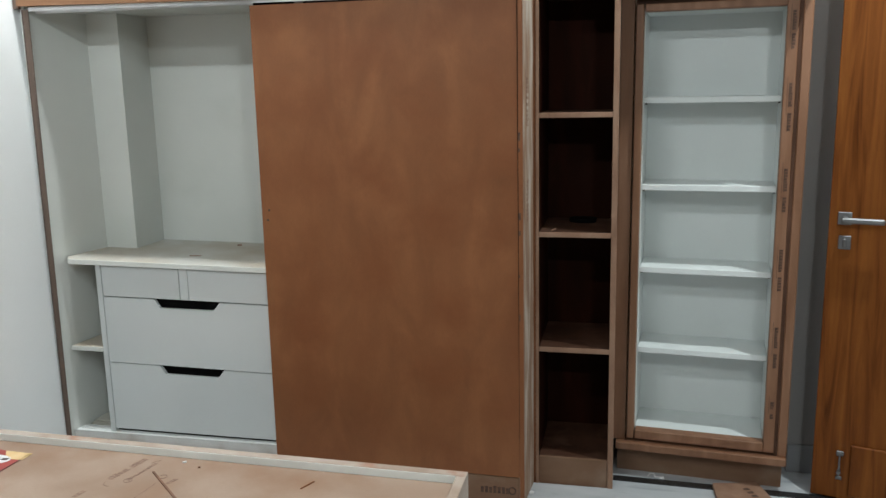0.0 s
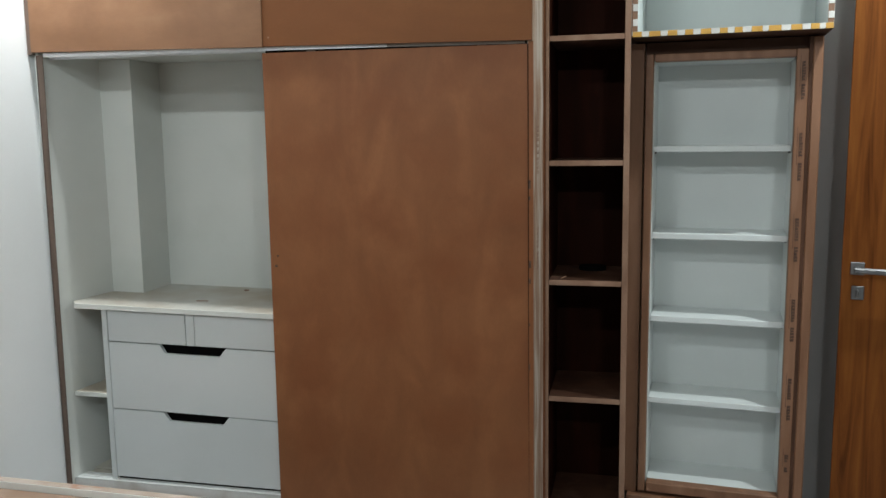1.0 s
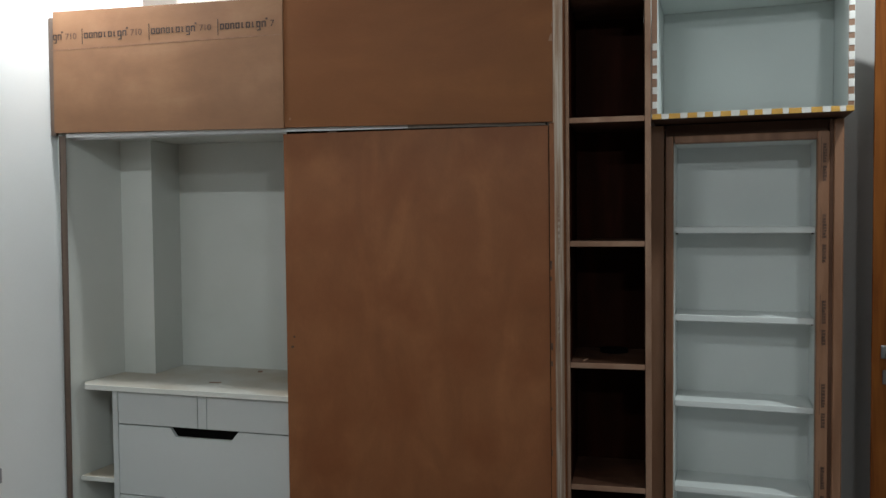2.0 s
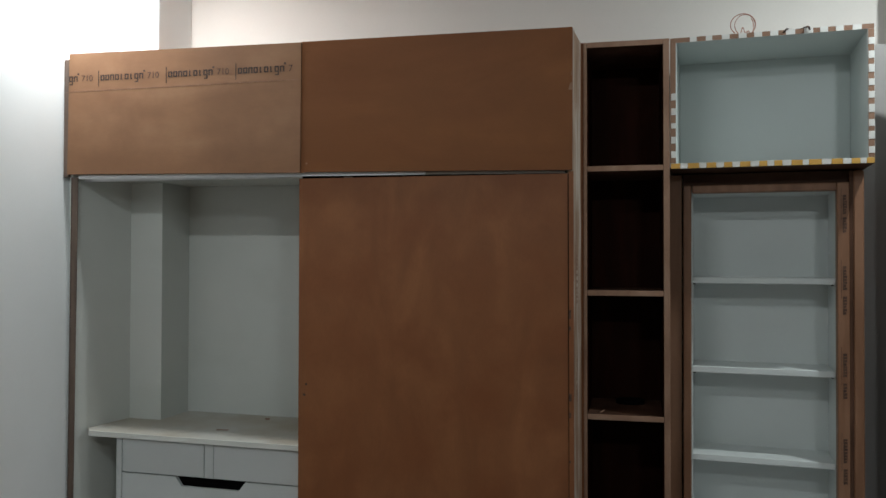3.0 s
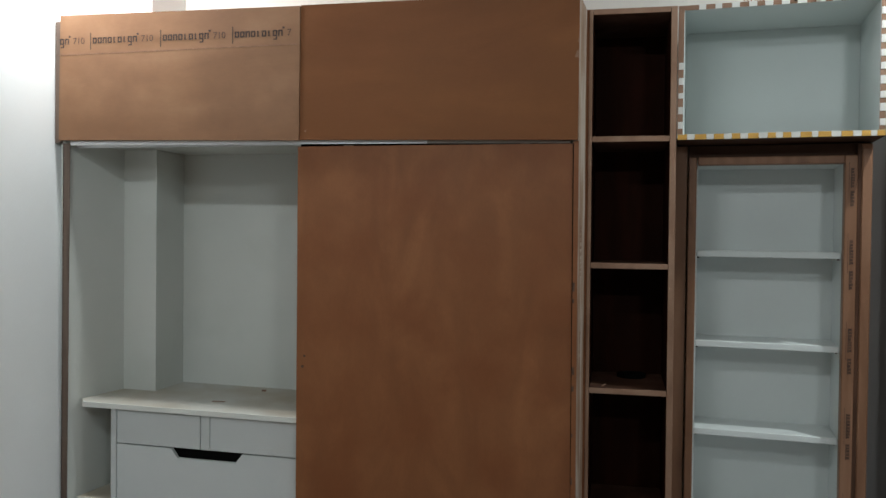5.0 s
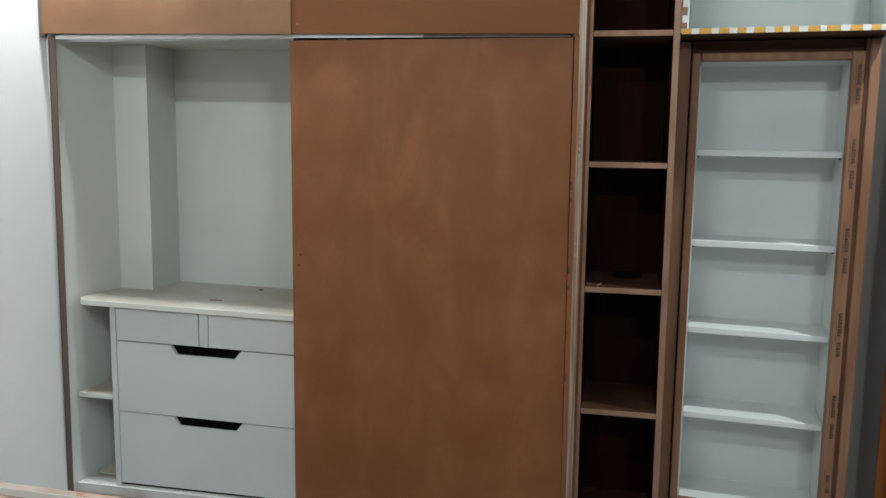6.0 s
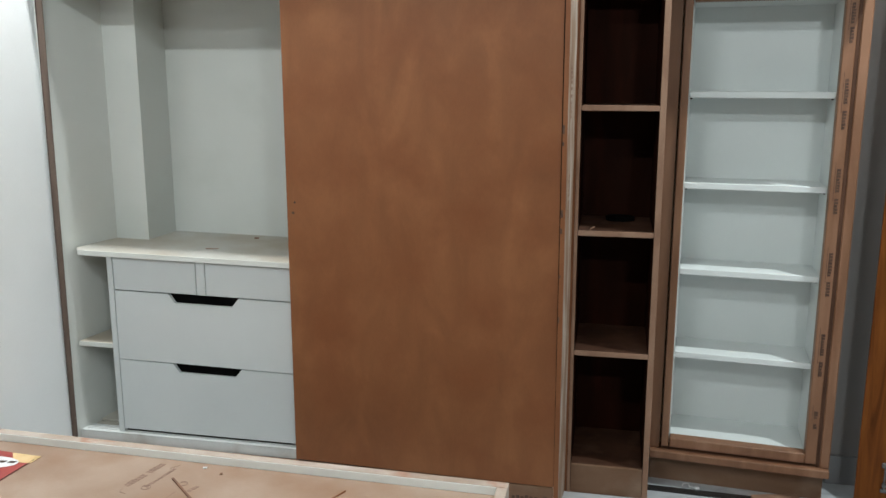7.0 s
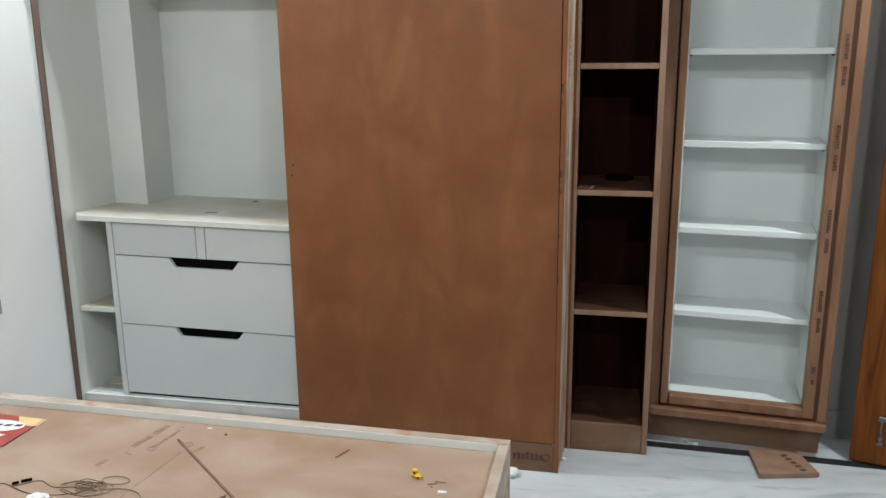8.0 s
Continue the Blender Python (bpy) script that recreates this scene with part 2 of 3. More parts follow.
    if edge:
        bmesh.ops.bevel(other, geom=other.edges[:], offset=min(edge, 0.3 * min(x1 - x0, y1 - y0, z1 - z0)), segments=1, affect="EDGES")
    me = bpy.data.meshes.new("piece")
    other.to_mesh(me)
    other.free()
    bm.from_mesh(me)
    bpy.data.meshes.remove(me)
    return bm


def box(x0, x1, y0, y1, z0, z1, edge=0.0012):
    return add_box(bmesh.new(), x0, x1, y0, y1, z0, z1, edge)


def prism(outline, y0, y1):
    """An outline in x and z, drawn out from y0 to y1."""
    bm = bmesh.new()
    front = [bm.verts.new((x, y0, z)) for x, z in outline]
    back = [bm.verts.new((x, y1, z)) for x, z in outline]
    bm.faces.new(front)
    bm.faces.new(back[::-1])
    for i in range(len(outline)):
        j = (i + 1) % len(outline)
        bm.faces.new((front[j], front[i], back[i], back[j]))
    return bm


def slab(outline, z0, z1):
    """An outline in x and y, drawn up from z0 to z1."""
    bm = bmesh.new()
    low = [bm.verts.new((x, y, z0)) for x, y in outline]
    high = [bm.verts.new((x, y, z1)) for x, y in outline]
    bm.faces.new(low[::-1])
    bm.faces.new(high)
    for i in range(len(outline)):
        j = (i + 1) % len(outline)
        bm.faces.new((low[i], low[j], high[j], high[i]))
    return bm


def rod(points, radius, sides=8):
    """A round rod along points, with closed ends."""
    bm = bmesh.new()
    pts = [Vector(p) for p in points]
    rings = []
    for i, p in enumerate(pts):
        d = (pts[min(i + 1, len(pts) - 1)] - pts[max(i - 1, 0)]).normalized()
        side = d.cross(Vector((0, 0, 1)))
        if side.length < 1e-3:
            side = d.cross(Vector((1, 0, 0)))
        side.normalize()
        up = side.cross(d)
        rings.append([bm.verts.new(p + radius * (math.cos(a) * side + math.sin(a) * up)) for a in [2 * math.pi * k / sides for k in range(sides)]])
    for a, b in zip(rings, rings[1:]):
        for k in range(sides):
            bm.faces.new((a[k], a[(k + 1) % sides], b[(k + 1) % sides], b[k]))
    bm.faces.new(rings[0][::-1])
    bm.faces.new(rings[-1])
    return bm


def merged(*bms):
    out = bmesh.new()
    for b in bms:
        me = bpy.data.meshes.new("piece")
        b.to_mesh(me)
        b.free()
        out.from_mesh(me)
        bpy.data.meshes.remove(me)
    return out


def lean(bm, k, top=1.764):
    """Lets a shape lean: its foot stands k metres further east for each metre below top."""
    for v in bm.verts:
        v.co.x += k * (top - v.co.z)
    return bm


def sag(bm):
    """The drawer unit stands out of level: it drops towards its east end."""
    for v in bm.verts:
        v.co.z -= 0.0155 * (v.co.x + 1.83) * min(1.0, max(0.0, (v.co.z - 0.158) / 0.30))
    return bm


def letter_bars(n, pitch, height, rng):
    """Bars of a printed word's size, in x and z from the origin: one block a letter."""
    out = []
    for k in range(n):
        h = height * rng.choice((0.8, 0.9, 1.0))
        out.append((k * pitch, k * pitch + 0.72 * pitch, 0.0, h))
    return out


def lettering(text, size, place, mat, parent, turn=(90, 0, 0)):
    """Raised printing in the built-in font."""
    cu = bpy.data.curves.new("number", "FONT")
    cu.body, cu.size, cu.extrude = text, size, 0.0003
    ob = bpy.data.objects.new("number", cu)
    me = bpy.data.meshes.new_from_object(ob)
    bpy.data.objects.remove(ob)
    me.transform(pose(*place, *turn))
    me.materials.clear()
    me.materials.append(mat)
    o = new("printed_number", me)
    o.parent = parent
    return o


# ---- the room ----
NORTH, EAST, SOUTH, TOP = 0.42, 2.3, -5.0, 2.96
setting("floor", box(WEST - 0.15, EAST + 0.15, SOUTH - 0.15, NORTH + 0.15, -0.12, 0.0, 0), MARBLE, "polished white marble floor with grey streaks", "floor")
setting("ceiling", box(WEST - 0.15, EAST + 0.15, SOUTH - 0.15, NORTH + 0.15, TOP, TOP + 0.12, 0), CEILING, "plain white painted ceiling", "ceiling")
setting("wall_west", prism([(WEST - 0.15, 0), (-2.0240, 0), (-2.0455, 1.93), (-2.0470, TOP), (WEST - 0.15, TOP)], SOUTH, NORTH), WALL, "white painted plaster wall beside the wardrobe", "wall")
setting("wall_north", box(WEST - 0.15, EAST + 0.15, NORTH, NORTH + 0.15, 0, TOP, 0), NORTH_PAINT, "off-white painted plaster wall behind the wardrobe", "wall")
setting("wall_east", box(EAST, EAST + 0.15, SOUTH, NORTH, 0, TOP, 0), WALL_UNSEEN, "unseen plaster wall, coloured darker to cut bounced light", "wall")
setting("wall_south", box(WEST - 0.15, EAST + 0.15, SOUTH - 0.15, SOUTH, 0, TOP, 0), WALL_UNSEEN, "unseen plaster wall, coloured darker to cut bounced light", "wall")
setting("wall_return", merged(box(1.000, EAST, 0.29, NORTH, 0, 2.42, 0), box(1.13, EAST, 0.29, NORTH, 2.42, TOP, 0)), WALL_SHADE, "white painted wall between cabinet and door, shade put into its colour", "wall")
setting("wall_pier", box(1.885, EAST, -0.20, 0.29, 0, TOP, 0), WALL, "unseen white pier on the hinge side of the door, added to block light", "wall")
setting("column", box(-2.050, -1.852, 0.142, NORTH, 0, TOP, 0.003), WALL, "white painted corner column above the wardrobe", "column")
setting("baseboard", box(1.001, 1.884, 0.278, 0.29, 0, 0.12, 0.001), SKIRT, "grey stone skirting tile at the wall's foot", "baseboard")
setting("floor_border", slab([(0.300, 0.074), (1.884, 0.008), (1.884, 0.050), (0.300, 0.118)], 0.0, 0.003), GRANITE, "black granite border strip set in the marble floor", "floor")

# ---- sliding wardrobe ----
FRONT = -0.208
wardrobe = thing("wardrobe", (-1.04, 0.1, 0), "unfinished brown plywood sliding wardrobe with white inside", "wardrobe")
part("side_panel", slab([(-2.0225, FRONT + 0.004), (-2.0065, FRONT + 0.004), (-1.950, 0.100), (-1.950, 0.40), (-2.0225, 0.40)], 0, 2.395), WHITE, wardrobe, "white laminated side panel")
part("front_edge", prism([(-2.022, 0.0), (-2.000, 0.0), (-1.986, 1.927), (-2.011, 1.927)], FRONT, FRONT + 0.0035), JAMB, wardrobe, "brown wooden edge strip")
part("edge_gap", prism([(-2.0238, 0.0), (-2.0222, 0.0), (-2.0112, 1.927), (-2.0170, 1.927)], FRONT + 0.001, FRONT + 0.0035), INK, wardrobe, "dark strip in the joint beside the edge strip, put in as shade")
part("side_filler", prism([(-2.0245, 0.0), (-2.0238, 0.0), (-2.0170, 1.927), (-2.0450, 1.927)], FRONT + 0.028, FRONT + 0.045), WALL, wardrobe, "white plaster filler against the wall")
part("front_edge", box(-2.043, -2.0195, FRONT - 0.012, FRONT + 0.0035, 1.928, 2.395), JAMB, wardrobe, "brown wooden edge strip")
end_panel = part("end_panel", lean(slab([(-0.058, FRONT + 0.004), (-0.0385, FRONT + 0.004), (-0.0225, -0.003), (-0.0225, 0.40), (-0.058, 0.40)], 0, 2.408), 0.003), PLY_WORN, wardrobe, "raw plywood end panel with scuffed glue marks")
end_edge = part("end_edge", prism([(-0.0465, 0.0), (-0.0295, 0.0), (-0.0375, 1.913), (-0.0535, 1.913)], FRONT - 0.002, FRONT + 0.0035), PLY, wardrobe, "brown wooden edge strip")
part("edge_gap", prism([(-0.050, 0.118), (-0.0468, 0.118), (-0.0538, 1.906), (-0.060, 1.906)], FRONT + 0.0015, FRONT + 0.0038), BLACK, wardrobe, "black strip in the joint beside the sliding door, put in as shade")
for z, h, w in ((1.402, 0.030, 0.006), (1.362, 0.014, 0.005), (1.118, 0.026, 0.007), (1.061, 0.018, 0.006), (0.905, 0.010, 0.004), (0.742, 0.022, 0.004)):
    part("chip", box(-0.0535 + 0.004 * (1.9 - z), -0.0525 + 0.004 * (1.9 - z) + w, FRONT - 0.0028, FRONT - 0.0015, z, z + h, 0.0004), INK_STAMP, end_edge)
part("back_panel", box(-1.982, -0.060, 0.325, 0.343, 0.13, 2.39), WHITE, wardrobe)
part("column_cladding", box(-1.981, -1.800, 0.100, 0.3245, 0.13, 1.931), WHITE, wardrobe, "white laminate box round the column")
part("loft_floor", box(-1.981, -0.061, FRONT + 0.03, 0.3245, 1.932, 1.950), WHITE, wardrobe)
part("top_panel", box(-1.981, -0.061, FRONT + 0.004, 0.3245, 2.385, 2.403), PLY, wardrobe)
part("wardrobe_floor", box(-1.981, -0.061, FRONT + 0.026, 0.3245, 0.138, 0.156), DUSTY, wardrobe)
plinth = part("plinth", prism([(-2.000, 0.0), (-0.048, 0.0), (-0.049, 0.1135), (-2.000, 0.128)], FRONT + 0.0005, FRONT + 0.018), KICK, wardrobe)
rng = random.Random(4)
bars = [box(-0.200 + x0, -0.200 + x1, FRONT - 0.0008, FRONT - 0.0001, 0.046 + z0, 0.046 + z1, 0) for x0, x1, z0, z1 in letter_bars(7, 0.0165, 0.029, rng)]
tagged(part("printed_word", merged(*bars), INK_STAMP, plinth, "faint stamped mark"), kind="stuff")
part("printed_ring", merged(rod([(-0.077 + 0.013 * math.cos(a), FRONT - 0.0003, 0.060 + 0.014 * math.sin(a)) for a in [k * math.pi / 8 for k in range(17)]], 0.0028, 5)), INK_STAMP, plinth)
rail = part("top_rail", merged(prism([(-1.985, 1.9190), (-0.565, 1.9110), (-0.565, 1.9245), (-1.985, 1.9340)], FRONT + 0.002, FRONT + 0.004), box(-1.985, -0.066, FRONT + 0.0045, -0.13, 1.924, 1.9275, 0.0005),
                               box(-1.985, -1.05, -0.168, -0.166, 1.912, 1.924, 0.0005)), ALU, wardrobe, "aluminium sliding track")
part("front_lip", prism([(-0.5645, 1.9110), (-0.066, 1.9065), (-0.066, 1.9140), (-0.5645, 1.9245)], FRONT + 0.002, FRONT + 0.004), RAIL_UNLIT, rail, "length of track without highlight, dimmed in its colour")
part("inner_track", box(-1.048, -0.066, -0.178, -0.166, 1.897, 1.9238, 0.0005), BLACK, wardrobe, "inner side of the track, blackened to stand in for shade")
part("bottom_rail", merged(box(-1.9990, -0.066, FRONT + 0.024, -0.12, 0.1562, 0.1582, 0.0004), box(-1.9990, -0.066, FRONT + 0.024, FRONT + 0.027, 0.1200, 0.1625, 0.0005),
                           box(-1.985, -0.066, -0.158, -0.155, 0.1582, 0.1632, 0.0005), box(-1.985, -0.066, -0.124, -0.121, 0.1582, 0.1632, 0.0005)), DULL, wardrobe, "aluminium floor track")
sliding = part("sliding_door", prism([(-1.0445, 0.1325), (-0.0480, 0.1165), (-0.0575, 1.9045), (-1.0480, 1.9045)], FRONT + 0.0005, FRONT + 0.022), PLY, wardrobe, "large blank brown plywood sliding door, half open")
for x in (-0.86, -0.22):
    part("roller", box(x - 0.016, x + 0.016, FRONT + 0.010, FRONT + 0.020, 1.9048, 1.9105, 0.001), JAMB, sliding, "small steel roller")
part("screw_hole", rod([(-1.016, FRONT - 0.0002, 1.142), (-1.016, FRONT + 0.008, 1.142)], 0.0045), INK, sliding)
part("knot", box(-1.031, -1.017, FRONT - 0.0003, FRONT + 0.008, 1.097, 1.109, 0.003), INK_STAMP, sliding)
loft = part("loft_door", prism([(-2.0190, 1.9375), (-1.0360, 1.9245), (-1.0345, 2.4080), (-2.0130, 2.4145)], FRONT - 0.022, FRONT - 0.003), PLY_LOFT_LIT, wardrobe, "brown plywood loft door with a printed stamp band")
blank_loft = part("loft_door", prism([(-1.0345, 1.9270), (-0.0400, 1.9150), (-0.0395, 2.4080), (-1.0330, 2.4105)], FRONT - 0.019, FRONT - 0.001), PLY_LOFT, wardrobe, "blank brown plywood loft door")

part("chip", prism([(-0.054, 2.192), (-0.0402, 2.190), (-0.0400, 2.218), (-0.047, 2.214)], FRONT - 0.0197, FRONT - 0.0185), PLY_EDGE, blank_loft, "torn pale corner")
part("chip", prism([(-0.045, 2.246), (-0.0402, 2.238), (-0.0400, 2.262)], FRONT - 0.0197, FRONT - 0.0185), PLY_EDGE, blank_loft, "torn pale corner")
part("nail_head", rod([(-1.012, FRONT - 0.0196, 1.958), (-1.012, FRONT - 0.018, 1.958)], 0.004, 10), PLY_EDGE, blank_loft)

# faint stamps that run down the scuffed end panel
rng = random.Random(31)
for z_top, length in ((1.625, 0.180), (1.255, 0.150)):
    stamps, z = [], z_top
    while z > z_top - length:
        h = rng.uniform(0.010, 0.015)
        y0 = -0.128 + rng.uniform(-0.003, 0.003)
        for a, b in ((0.0, 0.010), (0.022, 0.032), (0.0, 0.032)):
            zt = z if b - a < 0.02 else z - 0.7 * h
            ya, yb = y0 + a, y0 + b
            xa, xb = -0.0385 + 0.0796 * (ya - FRONT - 0.004), -0.0385 + 0.0796 * (yb - FRONT - 0.004)
            stamps.append(lean(slab([(xa - 0.0006, ya), (xa + 0.0006, ya), (xb + 0.0006, yb), (xb - 0.0006, yb)], z - h, zt), 0.003))
        z -= h + rng.choice((0.004, 0.004, 0.012))
    tagged(part("printed_word", merged(*stamps), INK_FAINT, end_panel, "faint stamped print"), kind="stuff")

# printed band on the loft door: bars for the maker's word, and the grade number
FACE = FRONT - 0.0222
part("band_line", prism([(-2.023, 2.262), (-1.044, 2.270), (-1.044, 2.272), (-2.023, 2.264)], FACE - 0.0004, FACE + 0.0002), INK_FAINT, loft)
words = []


def mark(x, z, w, h, kind):
    """A plain printed shape: a ring, an arch, a stem or a ring with a tail."""
    t, y0, y1 = 0.0052, FACE - 0.0006, FACE + 0.0002
    if kind == "stem":
        return [box(x, x + t, y0, y1, z, z + h, 0), box(x, x + 0.8 * w, y0, y1 - 0.0001, z, z + 0.004, 0)]
    out = [box(x, x + t, y0, y1, z, z + h, 0), box(x + w - t, x + w, y0, y1, z, z + h, 0), box(x + 0.003, x + w - 0.003, y0, y1 - 0.0001, z + h - 0.0045, z + h + 0.0005, 0)]
    if kind != "arch":
        out.append(box(x + 0.003, x + w - 0.003, y0, y1 - 0.0001, z - 0.0005, z + 0.0045, 0))
    if kind == "tail":
        out += [box(x + w - t, x + w, y0, y1, z - 0.012, z, 0), box(x + 0.002, x + w - 0.002, y0, y1 - 0.0001, z - 0.013, z - 0.009, 0)]
    return out


KINDS = ("ring", "ring", "arch", "ring", "stem", "ring", "stem", "tail", "arch")
for start, skip in ((-2.172, 7), (-1.883, 0), (-1.589, 0), (-1.298, 0)):
    z = 2.303
    for k, kind in enumerate(KINDS):
        if k >= skip:
            words += mark(start + 0.010 + 0.0212 * k + (0.0035 if kind == "stem" else 0.0), z, 0.0105 if kind == "stem" else 0.0175, 0.0215, kind)
    words.append(box(start + 0.196, start + 0.204, FACE - 0.0006, FACE + 0.0002, z + 0.026, z + 0.033, 0))
    if start > -2.0:
        words.append(box(start, start + 0.003, FACE - 0.0006, FACE + 0.0002, z - 0.022, z + 0.040, 0))
tagged(part("printed_word", merged(*words), INK, loft, "dark brown printed bars"), kind="stuff")
for start in (-2.172, -1.883, -1.589):
    lettering("710", 0.034, (start + 0.214, FACE - 0.0003, 2.303), INK_STAMP, loft)
lettering("7", 0.034, (-1.298 + 0.214, FACE - 0.0003, 2.303), INK_STAMP, loft)

# ---- drawer unit inside ----
YD = -0.166
drawers = thing("drawer_unit", (-1.42, 0.0, 0.158), "grey-white laminate drawer unit with cut-out handles", "drawers")
part("side_panel", sag(box(-1.832, -1.808, YD, 0.324, 0.1584, 0.897)), DRAWER, drawers)
part("side_panel", sag(box(-1.036, -1.012, YD, 0.324, 0.1584, 0.897)), DRAWER, drawers)
part("base", box(-1.808, -1.036, YD + 0.03, 0.324, 0.1584, 0.176), DRAWER, drawers)
part("shadow_gap", sag(box(-1.806, -1.038, YD + 0.017, YD + 0.021, 0.162, 0.894, 0)), BLACK, drawers, "black sheet behind the drawers, standing in for shade in the gaps")
part("centre_divider", sag(box(-1.449, -1.412, YD, YD + 0.0165, 0.764, 0.897)), DRAWER, drawers)


def drawer(x0, x1, z0, z1, notch=None):
    """A drawer front; notch: left, right and depth of the finger cut-out in its top edge."""
    y0, y1 = YD - 0.001, YD + 0.0155
    if not notch:
        return part("drawer_front", sag(box(x0, x1, y0, y1, z0, z1, 0.001)), DRAWER, drawers)
    a, b, d = notch
    return part("drawer_front", sag(prism([(x0, z0), (x1, z0), (x1, z1), (b, z1), (b - 0.029, z1 - d), (a + 0.025, z1 - d), (a, z1), (x0, z1)], y0, y1)), DRAWER, drawers, "wide drawer front with a slanted finger cut-out")


drawer(-1.804, -1.4515, 0.765, 0.893)
drawer(-1.409, -1.039, 0.765, 0.893)
drawer(-1.804, -1.039, 0.477, 0.7605, (-1.572, -1.277, 0.036))
drawer(-1.804, -1.039, 0.1765, 0.473, (-1.569, -1.277, 0.036))
part("side_shelf", slab([(-1.985, YD + 0.004), (-1.8325, YD + 0.002), (-1.8325, 0.099), (-1.952, 0.099)], 0.5185, 0.5365), DUSTY, drawers, "narrow open shelf beside the drawers")
part("shelf_lip", slab([(-1.985, YD + 0.0012), (-1.8325, YD - 0.0008), (-1.8325, YD + 0.0018), (-1.985, YD + 0.0038)], 0.5183, 0.5367), WHITE, drawers, "white edge band")
part("side_base", box(-1.975, -1.8325, YD + 0.09, 0.099, 0.1584, 0.166), DUSTY, drawers)
worktop = thing("worktop", (-1.45, 0.0, 0.8975), "dusty white laminate top on the drawer unit", "worktop")
top_board = part("board", sag(slab([(-1.947, -0.176), (-1.06, -0.178), (-1.012, -0.178), (-1.012, 0.3245), (-1.7995, 0.3245), (-1.7995, 0.0995), (-1.953, 0.0995), (-1.985, -0.13)], 0.8985, 0.9175)), DUSTY, worktop)
part("front_lip", sag(slab([(-1.948, -0.1795), (-1.012, -0.1815), (-1.012, -0.1784), (-1.948, -0.1764)], 0.8980, 0.9180)), WHITE, worktop, "white edge band")

# ---- open shelves ----
shelves = thing("open_shelf_unit", (0.135, 0.15, 0), "tall narrow dark plywood open shelf unit, inside darkened further as shade", "shelf unit")
LEAN = 0.003
part("side_panel", lean(box(-0.0220, -0.0005, 0.0, 0.385, 0, 2.408), LEAN), PLY_DARK_SHADE, shelves)
part("side_panel", lean(box(0.2725, 0.290, 0.0, 0.385, 0, 2.408), LEAN), PLY_DARK_SHADE, shelves)
part("front_edge", lean(box(-0.0220, -0.0140, -0.002, -0.0002, 0, 2.409, 0.001), LEAN), PLY, shelves, "brown edge strip")
part("front_edge", lean(box(-0.0130, -0.001, -0.004, -0.0002, 0, 2.409, 0.001), LEAN), PLY_EDGE, shelves, "pale sawn plywood edge")
part("front_edge", lean(box(0.2725, 0.294, -0.004, -0.0002, 0, 2.409, 0.001), LEAN), PLY_EDGE, shelves, "pale sawn plywood edge")
part("back_panel", lean(box(0, 0.272, 0.372, 0.384, 0.10, 2.40), LEAN), PLY_DARK_SHADE, shelves)
for z in (0.580, 1.040, 1.494, 1.951, 2.4085):
    board = part("shelf", lean(box(0.0003, 0.2717, 0.001, 0.3715, z - 0.019, z), LEAN), DUSTY_DARK, shelves)
    part("shelf_edge", lean(box(0.0003, 0.2717, -0.003, 0.0008, z - 0.0195, z + 0.0002, 0.001), LEAN), PLY_EDGE, board, "pale sawn plywood edge")
part("bottom_shelf", lean(box(0.0003, 0.2717, 0.012, 0.3715, 0.098, 0.117), LEAN), DUSTY_DARK, shelves)
part("kick_board", lean(box(0.0003, 0.2717, -0.002, 0.0115, 0.0, 0.1175, 0.0015), LEAN), KICK, shelves)

# ---- upper cabinet ----
upper = thing("upper_cabinet", (0.2945, 0.0, 1.935), "open overhead cabinet with pale laminate inside, edges taped", "cabinet", turn=-5.2)
UW, UB, UT, UD = 0.667, 1.935, 2.4075, 0.375


def upart(name, mat, x0, x1, y0, y1, z0, z1, label="", edge=0.0012):
    return part(name, box(x0, x1, y0, y1, z0 - UB, z1 - UB, edge), mat, upper, label, local=True)


upart("bottom_panel", BOX_WHITE, 0.0, UW, 0.0, UD, UB + 0.0065, UB + 0.018)
upart("bottom_cover", PLY_RECESS_SHADE, 0.0, UW, 0.003, UD, UB, UB + 0.006, "brown plywood underside, shade put into its colour")
upart("top_panel", BOX_WHITE, 0.0, UW, 0.0, UD, UT - 0.0175, UT)
upart("side_panel", BOX_WHITE, 0.0, 0.023, 0.0, UD, UB + 0.0185, UT - 0.018)
upart("side_panel", BOX_WHITE, UW - 0.022, UW, 0.0, UD, UB + 0.0185, UT - 0.018)
upart("back_panel", BOX_WHITE, 0.0235, UW - 0.0225, UD - 0.018, UD - 0.002, UB + 0.0185, UT - 0.018)
rng = random.Random(11)
x, k = 0.004, 0
while x < UW - 0.01:
    w = rng.uniform(0.022, 0.036) * (1.15 if k % 2 == 0 else 0.85)
    upart("tape", TAPE_YELLOW if k % 2 == 0 else TAPE_WHITE, x, min(x + w - 0.001, UW - 0.001), -0.0025, -0.0003, UB + 0.0005, UB + 0.0190, edge=0.0005)
    x, k = x + w, k + 1
upart("wood_edge", PLY_EDGE, 0.001, UW - 0.001, -0.0012, -0.0002, UT - 0.0170, UT, edge=0)
upart("wood_edge", PLY_EDGE, 0.001, 0.0205, -0.0012, -0.0002, UB + 0.0200, UT - 0.0175, edge=0)
upart("wood_edge", PLY_EDGE, UW - 0.020, UW - 0.001, -0.0012, -0.0002, UB + 0.0200, UT - 0.0175, edge=0)
for k in range(11):
    x = 0.073 + 0.053 * k + rng.uniform(-0.004, 0.004)
    upart("tape", TAPE_WHITE, x, x + rng.uniform(0.022, 0.030), -0.0026, -0.0013, UT - 0.0175, UT + 0.0005, edge=0.0005)
